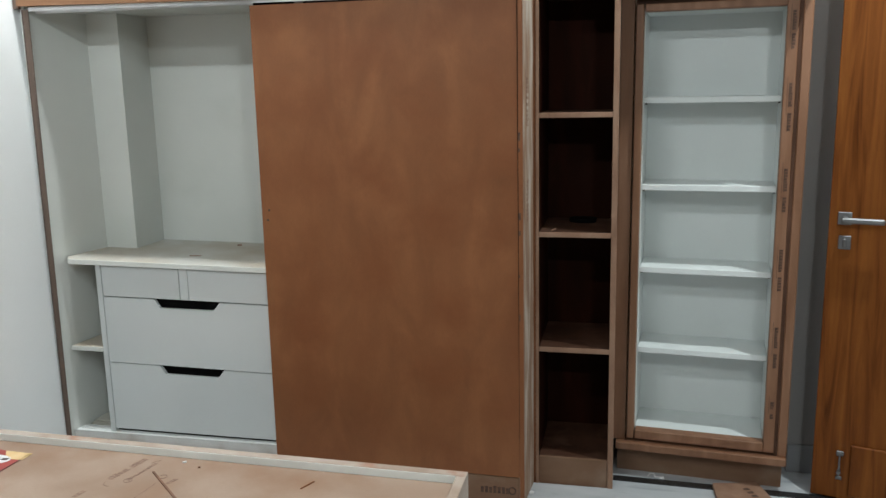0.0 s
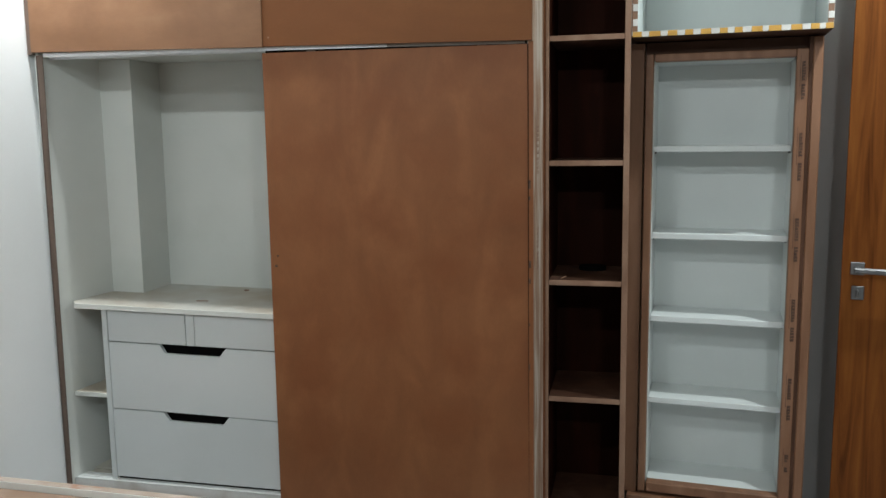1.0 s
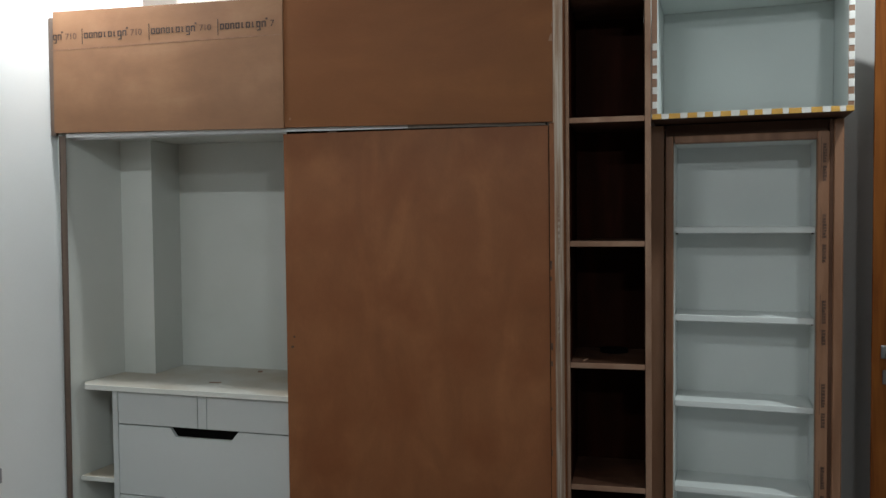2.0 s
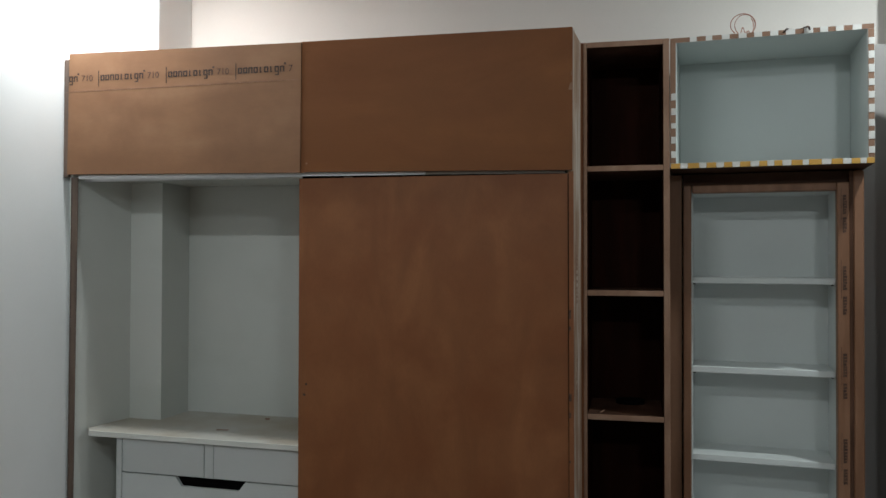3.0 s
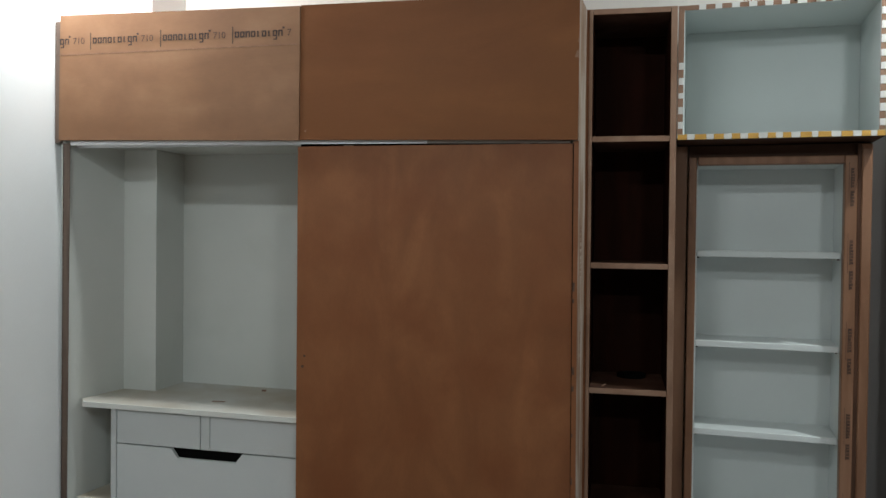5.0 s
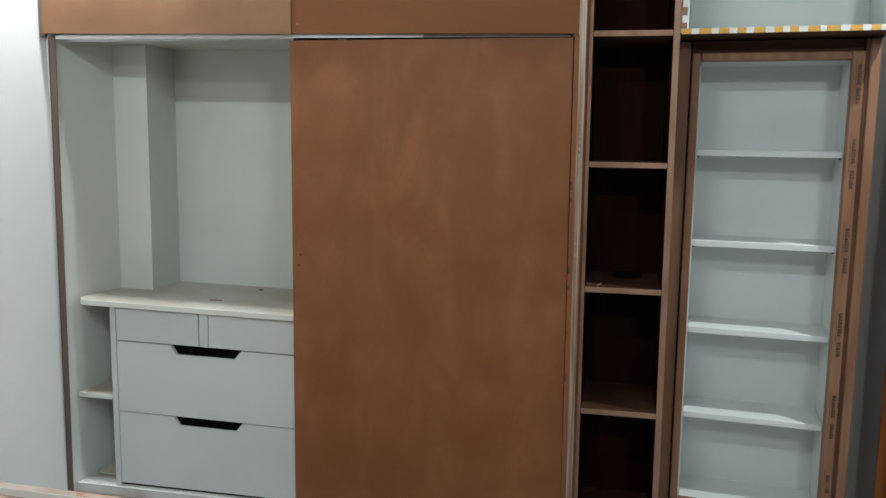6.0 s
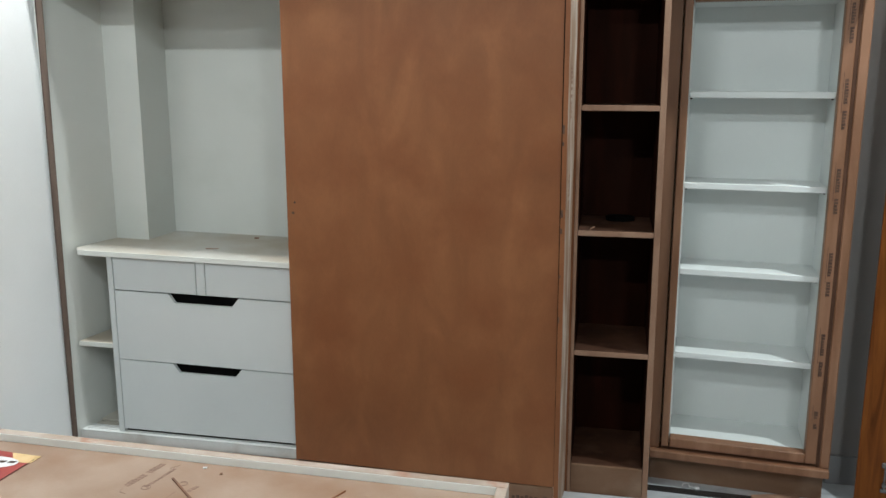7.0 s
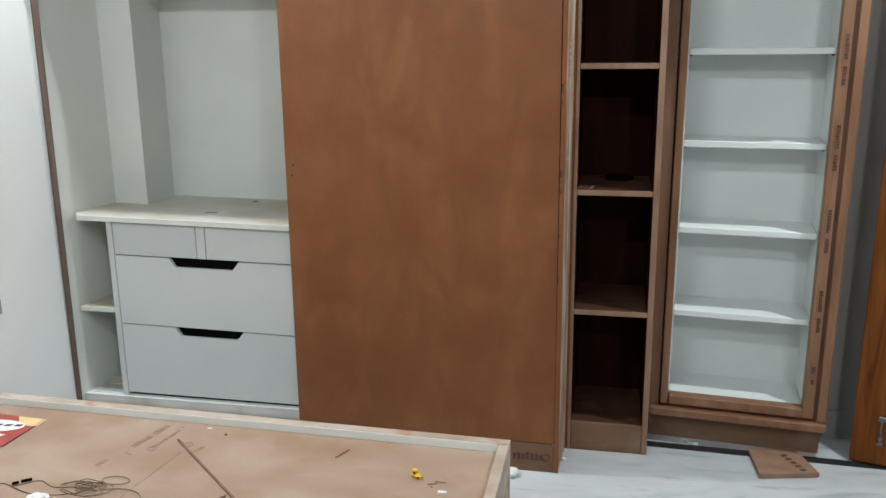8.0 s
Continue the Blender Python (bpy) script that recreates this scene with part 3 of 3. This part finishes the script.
for k in range(5):
    z = 1.975 + 0.052 * k + rng.uniform(-0.003, 0.003)
    upart("tape", TAPE_WHITE, 0.0045, 0.0205, -0.0026, -0.0013, z, z + rng.uniform(0.019, 0.025), edge=0.0005)
for k in range(9):
    z = 1.970 + 0.046 * k + rng.uniform(-0.003, 0.003)
    upart("tape", TAPE_WHITE, UW - 0.019, UW - 0.001, -0.0026, -0.0013, z, z + rng.uniform(0.022, 0.028), edge=0.0005)

# ---- display cabinet, set back and turned a little ----
niche = thing("display_cabinet", (0.627, 0.109, 0), "tall shallow white-lined cabinet with brown wooden frame", "cabinet", turn=-5.5)
HALF, ZB, ZT = 0.247, 0.201, 1.857


def nbox(name, mat, x0, x1, y0, y1, z0, z1, label="", edge=0.0012, parent=None):
    return part(name, box(x0, x1, y0, y1, z0, z1, edge), mat, parent or niche, label, local=True)


nbox("stile", FRAME, -HALF - 0.032, -HALF - 0.004, 0.0, 0.05, ZB - 0.038, ZT + 0.028, edge=0.003)
right_stile = nbox("stile", FRAME, HALF, HALF + 0.040, 0.0, 0.05, ZB - 0.038, ZT + 0.028, "brown wooden upright with faint stamps", edge=0.003)
nbox("rail", FRAME, -HALF + 0.0005, HALF - 0.0005, 0.0, 0.05, ZB - 0.038, ZB, edge=0.003)
nbox("rail", FRAME, -HALF + 0.0005, HALF - 0.0005, 0.0, 0.05, ZT, ZT + 0.028, edge=0.003)
nbox("filler", FRAME, -HALF - 0.088, -HALF - 0.038, 0.010, 0.03, 0.151, ZT + 0.070)
nbox("filler", PLY_RECESS_SHADE, HALF + 0.0405, HALF + 0.0525, 0.005, 0.05, 0.151, ZT + 0.070, "groove beside the upright, shade put into its colour")
nbox("filler", PLY_RECESS_SHADE, -HALF - 0.034, HALF + 0.040, 0.012, 0.050, 0.151, ZB - 0.0385, "groove under the frame, shade put into its colour")
nbox("filler", PLY_RECESS_SHADE, -HALF - 0.034, HALF + 0.055, 0.036, 0.050, ZT + 0.0285, ZT + 0.073, "recessed board above the frame, shade put into its colour")
nbox("side_lining", NICHE_WHITE, -HALF - 0.017, -HALF - 0.0005, 0.0505, 0.262, ZB - 0.02, ZT + 0.02)
nbox("side_lining", NICHE_WHITE, HALF + 0.0005, HALF + 0.017, 0.0505, 0.262, ZB - 0.02, ZT + 0.02)
nbox("back_lining", NICHE_WHITE, -HALF - 0.017, HALF + 0.017, 0.2625, 0.274, ZB - 0.02, ZT + 0.02)
nbox("top_lining", NICHE_WHITE, -HALF, HALF, 0.0505, 0.262, ZT + 0.0005, ZT + 0.017)
nbox("bottom_lining", NICHE_WHITE, -HALF, HALF, 0.0505, 0.262, ZB - 0.019, ZB - 0.001)
for z in (1.536, 1.199, 0.868, 0.534):
    nbox("shelf", NICHE_WHITE, -HALF + 0.0005, HALF - 0.0005, 0.055, 0.2615, z - 0.017, z + 0.006, edge=0.0015)
    for s in (-1, 1):
        nbox("shelf_pin", INK, s * (HALF - 0.006) - 0.004, s * (HALF - 0.006) + 0.004, 0.075, 0.085, z - 0.0225, z - 0.0172, edge=0)
part("crack", rod([(-HALF - 0.064, 0.0118, 1.800), (-HALF - 0.058, 0.0118, 1.782), (-HALF - 0.066, 0.0118, 1.765), (-HALF - 0.052, 0.0118, 1.748), (-HALF - 0.060, 0.0118, 1.725), (-HALF - 0.054, 0.0118, 1.700)], 0.0016, 5), INK_FAINT, niche, "thin rusty crack", local=True)
nbox("ledge", FRAME, -HALF - 0.073, HALF + 0.086, -0.022, 0.07, 0.120, 0.150, edge=0.002)
nbox("plinth", KICK, -HALF - 0.073, HALF + 0.077, 0.050, 0.068, 0.0, 0.1195)
nbox("end_panel", FRAME, HALF + 0.053, HALF + 0.087, 0.0, 0.235, 0.1505, 1.926, "brown end panel", edge=0.004)
rng = random.Random(7)
for z_top, length in ((1.840, 0.128), (1.587, 0.166), (1.277, 0.160), (0.975, 0.160), (0.673, 0.162), (0.374, 0.068)):
    marks, z = [], z_top
    while z > z_top - length:
        h = rng.uniform(0.007, 0.0105)
        wide = rng.choice((0.011, 0.013, 0.013))
        if abs(z - (z_top - 0.55 * length)) > 0.009:
            marks.append(box(HALF + 0.018, HALF + 0.018 + wide, -0.0008, -0.0001, z - h, z, 0))
            marks.append(box(HALF + 0.0185, HALF + 0.0225, -0.0007, -0.0001, z - h - 0.0015, z - h, 0))
        z -= h + 0.0022
    marks.append(box(HALF + 0.0125, HALF + 0.0138, -0.0007, -0.0001, z_top - 0.7 * length, z_top + 0.022, 0))
    tagged(part("printed_word", merged(*marks), INK_STAMP, right_stile, local=True), kind="stuff")

# ---- wooden door, open ----
door = thing("door", (1.056, 0.085, 0), "varnished orange teak panel door standing open", "door", turn=-17)


def dpart(name, bm, mat, label="", parent=None, smooth=False):
    return part(name, bm, mat, parent or door, label, local=True, smooth=smooth)


leaf = dpart("leaf", box(0.0, 0.86, 0.0, 0.035, 0.008, 2.38, 0.003), TEAK)
dpart("lower_panel", box(0.130, 0.745, -0.012, -0.0002, 0.03, 0.235, 0.006), TEAK, "raised lower moulding")
lever = dpart("lever_handle", merged(box(0.030, 0.076, -0.008, -0.0004, 1.076, 1.122, 0.002), rod([(0.054, -0.0004, 1.097), (0.054, -0.045, 1.097)], 0.011, 12),
                                     box(0.044, 0.185, -0.056, -0.036, 1.087, 1.107, 0.005)), STEEL, "brushed steel lever handle")
lock = dpart("lock_plate", merged(box(0.036, 0.078, -0.008, -0.0004, 0.985, 1.035, 0.003), box(0.052, 0.062, -0.022, -0.008, 0.995, 1.025, 0.003)), STEEL, "square steel thumb-turn lock")
bolt = dpart("tower_bolt", merged(box(0.082, 0.108, -0.010, -0.0004, 0.185, 0.205, 0.003), rod([(0.095, -0.010, 0.10), (0.095, -0.010, 0.19)], 0.0035, 10),
                                  rod([(0.095, -0.010, 0.125), (0.095, -0.030, 0.125)], 0.007, 12), box(0.084, 0.106, -0.008, -0.0004, 0.088, 0.102, 0.003)), STEEL, "small steel tower bolt")
latch = dpart("latch_plate", box(-0.002, -0.0002, 0.008, 0.027, 1.06, 1.16, 0.0005), STEEL, "steel latch plate on the door edge")

# ---- bed platform ----
bed = thing("bed_platform", (-1.1, -1.6, 0), "low unfinished plywood bed box with raised rim", "bed")
BX0, BX1, BY0, BT = -2.0235, -0.155, -3.0, 0.363
RIM = 0.033


def back_y(x):
    return -0.690 + (x - BX1) * -0.0225


top = part("top_panel", slab([(BX0, BY0), (BX1 - 0.035, BY0), (BX1 - 0.035, back_y(BX1) - RIM - 0.002), (BX0, back_y(BX0) - RIM - 0.002)], 0.318, 0.336), BED_PLY, bed, "pale pink plywood deck")
part("back_rim", slab([(BX0, back_y(BX0) - RIM), (BX1 - 0.0005, back_y(BX1) - RIM), (BX1 - 0.0005, back_y(BX1)), (BX0, back_y(BX0))], 0.0, BT), BED_EDGE, bed, "pale plywood back board")
part("rim_lining", slab([(BX0, back_y(BX0) - RIM - 0.0035), (BX1 - 0.036, back_y(BX1) - RIM - 0.0035), (BX1 - 0.036, back_y(BX1) - RIM - 0.0003), (BX0, back_y(BX0) - RIM - 0.0003)], 0.3362, BT - 0.001), LINING, bed, "white laminate lining strip")
part("side_rim", merged(box(BX1 - 0.034, BX1, BY0, back_y(BX1) - RIM - 0.0005, 0.25, BT, 0.002), box(BX1 - 0.030, BX1 - 0.001, -0.80, back_y(BX1) - RIM - 0.0005, 0.0, 0.2495, 0.002),
                        box(BX1 - 0.030, BX1 - 0.001, BY0, -1.45, 0.0, 0.2495, 0.002)), BED_EDGE, bed, "pale plywood side board with an opening")
part("front_board", box(BX0, BX1 - 0.0345, BY0, BY0 + 0.018, 0.0, 0.3175), BED_EDGE, bed)
DECK = 0.3362


# ---- small things on the bed platform ----
def stick(name, a, b, width, height, mat, label, category, group=""):
    """A flat stick from a to b, resting on z."""
    a, b = Vector(a), Vector(b)
    d = (b - a).normalized()
    side = Vector((-d.y, d.x, 0)) * width / 2
    rng = random.Random(name)
    steps = 6
    left, right = [], []
    for k in range(steps + 1):
        p = a.lerp(b, k / steps)
        w = rng.uniform(0.85, 1.1)
        left.append((p.x + side.x * w, p.y + side.y * w))
        right.append((p.x - side.x * w, p.y - side.y * w))
    return tagged(part(name, slab(right + left[::-1], a.z, a.z + height), mat, None), label, category, group)


stick("wooden_strip", (-1.209, -0.828, DECK), (-0.80, -1.20, DECK), 0.0062, 0.005, PLY_STICK, "thin brown offcut strip lying on the plywood deck", "strip")
stick("splinter", (-0.672, -0.850, DECK), (-0.648, -0.795, DECK), 0.004, 0.003, PLY, "short brown splinter on the plywood deck", "splinter")
for a, b in (((-0.362, -0.955), (-0.335, -0.945)), ((-0.345, -0.935), (-0.312, -0.938)), ((-0.350, -0.962), (-0.346, -0.970))):
    stick("shaving", (*a, DECK), (*b, DECK), 0.004, 0.002, INK_FAINT, "dark wood shaving on the plywood deck", "shaving", "shavings on the deck")
stick("paper_scrap", (-0.325, -0.992, DECK), (-0.300, -0.990, DECK), 0.012, 0.003, PAPER_WHITE, "small white paper scrap on the plywood deck", "scrap")
stick("paper_scrap", (-1.150, -0.739, DECK), (-1.138, -0.737, DECK), 0.008, 0.004, PAPER_WHITE, "tiny white scrap by the rim", "scrap")
stick("wood_crumb", (-1.078, -0.768, DECK), (-1.070, -0.764, DECK), 0.007, 0.004, INK_FAINT, "dark wood crumb on the plywood deck", "crumb")

plug = thing("wall_plug", (-0.408, -0.918, DECK), "yellow plastic wall plugs lying together", "wall plug")
for k, (dx, dy) in enumerate(((0, 0), (0.012, -0.008))):
    c = Vector((-0.408 + dx, -0.918 + dy, DECK))
    part("sleeve", merged(box(c.x - 0.008, c.x + 0.008, c.y - 0.006, c.y + 0.006, c.z, c.z + 0.026 - 0.012 * k, 0.003), box(c.x - 0.011, c.x + 0.011, c.y - 0.008, c.y + 0.008, c.z + 0.008, c.z + 0.011, 0.001)), PLASTIC_YELLOW, plug)
    part("slot", box(c.x - 0.003, c.x + 0.003, c.y - 0.0065, c.y - 0.0055, c.z + 0.012 - 0.008 * k, c.z + 0.019 - 0.008 * k, 0), INK, plug)

packet = thing("printed_packet", (-1.86, -0.88, DECK), "flat red packet with yellow corner and white oval", "packet")
part("sheet", slab([(-2.02, -0.746), (-1.730, -0.775), (-1.735, -0.970), (-2.02, -1.138)], DECK, DECK + 0.0015), PAPER_RED, packet)
part("yellow_corner", slab([(-1.835, -0.766), (-1.722, -0.772), (-1.722, -0.825), (-1.79, -0.825)], DECK + 0.0016, DECK + 0.0022), PAPER_YELLOW, packet)
part("white_oval", slab([(-1.87 + 0.105 * math.cos(a) + 0.02 * math.sin(a), -0.845 + 0.045 * math.sin(a)) for a in [k * math.pi / 12 for k in range(24)]], DECK + 0.0023, DECK + 0.0029), PAPER_WHITE, packet)
part("dark_border", slab([(-1.7320, -0.776), (-1.7290, -0.776), (-1.7340, -0.971), (-1.7390, -0.970)], DECK + 0.0016, DECK + 0.0022), INK, packet)
part("white_patch", slab([(-1.92, -0.90), (-1.785, -0.895), (-1.80, -0.925), (-1.92, -0.95)], DECK + 0.0016, DECK + 0.0022), PAPER_WHITE, packet)


def curl(points, radius, name, mat, parent, label="", steps=10, sides=6):
    """A round cable laid smoothly through points."""
    pts = [Vector(p) for p in points]
    out = []
    for i in range(len(pts) - 1):
        p0, p1, p2, p3 = pts[max(i - 1, 0)], pts[i], pts[i + 1], pts[min(i + 2, len(pts) - 1)]
        for k in range(steps):
            t = k / steps
            out.append(0.5 * (2 * p1 + (p2 - p0) * t + (2 * p0 - 5 * p1 + 4 * p2 - p3) * t * t + (3 * p1 - p0 - 3 * p2 + p3) * t ** 3))
    out.append(pts[-1])
    return part(name, rod(out, radius, sides), mat, parent, label, smooth=True)


cable = thing("earphone_cable", (-1.296, -1.155, DECK), "tangled thin brown cable with two black plugs", "cable")
rng = random.Random(21)
loops = []
for k in range(30):
    a = k * 0.83
    r = 0.030 + 0.020 * math.sin(k * 0.37) + rng.uniform(-0.010, 0.010)
    loops.append((-1.308 + 1.5 * r * math.cos(a) + rng.uniform(-0.01, 0.01), -1.158 + 0.9 * r * math.sin(a), DECK + 0.003 + 0.0004 * k))
curl(loops, 0.0013, "tangle", WIRE, cable, steps=6)
knots = []
for k in range(16):
    a = k * 1.31 + rng.uniform(-0.5, 0.5)
    r = rng.uniform(0.006, 0.034)
    knots.append((-1.312 + 1.25 * r * math.cos(a), -1.162 + 0.85 * r * math.sin(a), DECK + 0.005 + 0.0010 * k))
curl(knots, 0.0012, "tangle", WIRE, cable, steps=6)
curl([(-1.676, -1.205, DECK + 0.002), (-1.576, -1.175, DECK + 0.002), (-1.531, -1.180, DECK + 0.002), (-1.476, -1.140, DECK + 0.002), (-1.416, -1.165, DECK + 0.002), (-1.336, -1.155, DECK + 0.003), (-1.276, -1.165, DECK + 0.004)], 0.0013, "lead", WIRE, cable)
curl([(-1.536, -1.185, DECK + 0.002), (-1.456, -1.210, DECK + 0.002), (-1.386, -1.205, DECK + 0.002), (-1.316, -1.180, DECK + 0.003)], 0.0013, "lead", WIRE, cable)
curl([(-1.266, -1.155, DECK + 0.003), (-1.206, -1.140, DECK + 0.003), (-1.146, -1.160, DECK + 0.002), (-1.121, -1.225, DECK + 0.002), (-1.126, -1.295, DECK + 0.002)], 0.0013, "lead", WIRE, cable)
ring = [(-1.256 + 0.042 * math.cos(a), -1.102 + 0.022 * math.sin(a), DECK + 0.004) for a in [k * math.pi / 8 for k in range(17)]]
curl(ring, 0.0013, "coil", WIRE, cable, steps=3)
for a, b in (((-1.540, -1.176), (-1.526, -1.166)), ((-1.524, -1.158), (-1.500, -1.143))):
    part("plug", rod([(*a, DECK + 0.005), (*b, DECK + 0.006)], 0.0042, 10), BLACK, cable, "black plug")

crumpled = bmesh.new()
bmesh.ops.create_icosphere(crumpled, subdivisions=3, radius=0.03)
for v in crumpled.verts:
    k = 1 + 0.35 * noise.noise(v.co * 60)
    v.co = Vector((-1.408 + v.co.x * k * 1.1, -1.240 + v.co.y * k * 0.7, DECK + 0.010 + max(-0.0095, v.co.z * k * 0.4)))
tagged(part("paper_ball", crumpled, PAPER_WHITE, None), "crumpled white paper on the plywood deck", "paper")

stick("twig", (-0.905, -1.120, DECK), (-0.935, -1.165, DECK), 0.004, 0.004, PLY_STICK, "thin brown twig beside the offcut strip", "twig")
for k in range(4):
    part("printed_word", slab([(-1.905 + 0.035 * k, -0.852 + 0.004 * k), (-1.882 + 0.035 * k, -0.849 + 0.004 * k), (-1.878 + 0.035 * k, -0.834 + 0.004 * k), (-1.901 + 0.035 * k, -0.837 + 0.004 * k)], DECK + 0.003, DECK + 0.0036), INK, packet)
# faint stamp printed across the deck, and a darker join line
def deck_bars(start, way, n, pitch, depth, mat, gap=-1):
    d = Vector(way).normalized()
    s = Vector((-d.y, d.x))
    out = []
    rng = random.Random(n)
    for k in range(n):
        if k == gap:
            continue
        p = Vector(start) + d * pitch * k
        h = depth * rng.uniform(0.75, 1.0)
        q = [p, p + d * pitch * 0.78, p + d * pitch * 0.78 + s * h, p + s * h]
        out.append(slab([(v.x, v.y) for v in q], DECK - 0.0003, DECK + 0.0005))
    return tagged(part("printed_word", merged(*out), mat, top, "faint stamped print"), kind="stuff")


STAMP_INK = material("washed_out_ink", [(0.35, (0.194, 0.119, 0.085)), (0.7, (0.302, 0.194, 0.144))], size=70, rough=(0.5, 0.7), grain=150, fine=0.2, bump=0.0)
deck_bars((-1.318, -0.900), (0.035, 0.158), 12, 0.0140, 0.025, STAMP_INK, 6)
deck_bars((-1.258, -0.895), (0.030, 0.150), 12, 0.0115, 0.014, STAMP_INK)
deck_bars((-1.36, -1.03), (0.035, 0.158), 3, 0.0150, 0.020, STAMP_INK)
curl([(-1.300, -0.945, DECK), (-1.325, -0.937, DECK), (-1.330, -0.912, DECK)], 0.0009, "stamp_outline", STAMP_INK, top, steps=6, sides=4)
curl([(-1.255, -0.762, DECK), (-1.243, -0.744, DECK), (-1.235, -0.736, DECK)], 0.0011, "stamp_outline", STAMP_INK, top, steps=6, sides=4)
for c, r in (((-1.160, -0.850), 0.013), ((-1.262, -0.895), 0.014)):
    curl([(c[0] + r * math.cos(a), c[1] + r * math.sin(a), DECK) for a in [k * math.pi / 6 for k in range(13)]], 0.0012, "stamp_ring", STAMP_INK, top, steps=2, sides=4)
part("join_line", slab([(-1.196, -1.18), (-1.194, -1.18), (-1.158, -0.90), (-1.160, -0.90)], DECK - 0.0003, DECK + 0.0004), STAMP_INK, top)
deck_bars((-1.115, -0.895), (0.02, 0.05), 3, 0.014, 0.016, STAMP_INK)

# ---- small things on the floor and shelves ----
scrap = thing("plywood_offcut", (0.80, 0.0, 0.003), "square brown plywood offcut lying on the marble floor", "offcut")
part("board", slab([(0.690, 0.076), (0.862, 0.116), (0.916, -0.070), (0.700, -0.118)], 0.0035, 0.021), PLY_EDGE, scrap)
marks = []
for k in range(5):
    p = Vector((0.800 + 0.012 * k, 0.050 - 0.026 * k))
    marks.append(slab([(p.x, p.y), (p.x + 0.022, p.y + 0.008), (p.x + 0.028, p.y - 0.008), (p.x + 0.006, p.y - 0.016)], 0.0208, 0.0214))
tagged(part("printed_word", merged(*marks), INK_STAMP, scrap, "faint stamped print"), kind="stuff")


def lump(name, at, size, mat, label, category, squash=0.7, seed=1.0):
    bm = bmesh.new()
    bmesh.ops.create_icosphere(bm, subdivisions=3, radius=size)
    for v in bm.verts:
        k = 1 + 0.3 * noise.noise(v.co * (1.2 / size) + Vector((seed, 0, 0)))
        v.co = Vector((at[0] + v.co.x * k, at[1] + v.co.y * k, at[2] + size * squash * 0.9 + max(-size * squash * 0.9, v.co.z * k * squash)))
    return tagged(part(name, bm, mat, None, smooth=True), label, category)


lump("cloth_wad", (-0.197, -0.262, 0.0), 0.022, PAPER_WHITE, "small white wad on the floor beside the bed", "wad", 0.9)
lump("plaster_crumb", (-0.014, -0.100, 0.0), 0.010, PAPER_WHITE, "white plaster crumb on the marble floor", "crumb", 0.6, 4.0)
thread = thing("thread", (0.47, 0.13, 0.0), "short knotted white thread on the floor", "thread")
curl([(0.440, 0.135, 0.002), (0.448, 0.152, 0.004), (0.465, 0.150, 0.006), (0.468, 0.132, 0.003), (0.480, 0.128, 0.004), (0.497, 0.122, 0.002)], 0.0025, "strand", PAPER_WHITE, thread)
part("knot", box(0.485, 0.505, 0.112, 0.128, 0.0005, 0.010, 0.003), PAPER_WHITE, thread)

hinge = thing("cabinet_fitting", (0.15, 0.25, 1.040), "flat black cabinet fitting lying on the dark shelf", "fitting")
part("body", slab([(0.155 + 0.055 * math.cos(a), 0.27 + 0.045 * math.sin(a)) for a in [k * math.pi / 8 for k in range(16)]], 1.0405, 1.057), BLACK, hinge)
stick("wood_sliver", (0.047, 0.030, 1.0405), (0.060, 0.080, 1.0405), 0.005, 0.003, PLY_EDGE, "pale wood sliver on the dark shelf", "sliver")
stick("shelf_tag", (-1.480, -0.014, 0.9125), (-1.430, -0.009, 0.9125), 0.010, 0.002, INK_FAINT, "small dark offcut lying on the white top", "offcut")
stick("wood_crumb", (-1.386, 0.246, 0.9108), (-1.368, 0.250, 0.9108), 0.012, 0.005, INK_FAINT, "dark wood crumb on the white top", "crumb")

coil = thing("wire_coil", (0.55, 0.02, 2.4077), "looped reddish cable standing on the overhead cabinet", "cable")
curl([(0.549 + 0.043 * math.cos(-2.3 - k * math.pi / 8), 0.02 + 0.0008 * k, 2.450 + 0.040 * math.sin(-2.3 - k * math.pi / 8)) for k in range(15)], 0.0017, "loop", COPPER, coil, steps=3)
curl([(0.556 + 0.035 * math.cos(-2.0 - k * math.pi / 8), 0.025 + 0.0006 * k, 2.449 + 0.039 * math.sin(-2.0 - k * math.pi / 8)) for k in range(14)], 0.0015, "loop", COPPER, coil, steps=3)
curl([(0.535, 0.015, 2.4100), (0.541, 0.02, 2.4230), (0.548, 0.02, 2.4400), (0.556, 0.018, 2.4180), (0.566, 0.02, 2.4260), (0.578, 0.02, 2.4105), (0.583, 0.02, 2.4300), (0.582, 0.02, 2.4580), (0.576, 0.02, 2.4700)], 0.0017, "tail", COPPER, coil, steps=6)
strip = thing("dark_strip", (0.715, -0.038, 2.4080), "dark curled strip hooked over the overhead cabinet's front edge", "strip")
curl([(0.673, -0.0445, 2.3955), (0.683, -0.0445, 2.4075), (0.700, -0.014, 2.4118), (0.735, -0.016, 2.4118), (0.752, -0.0495, 2.4110), (0.757, -0.0505, 2.3985)], 0.0036, "band", INK, strip, steps=6)

SX = -2.0310
socket = thing("wall_socket", (SX, -0.588, 0.655), "grey plastic socket plate on the white wall", "socket")
part("plate", box(SX, SX + 0.008, -0.628, -0.554, 0.628, 0.683, 0.003), SKIRT, socket)
part("outlet", box(SX + 0.0085, SX + 0.010, -0.605, -0.571, 0.640, 0.671, 0.0005), INK, socket)
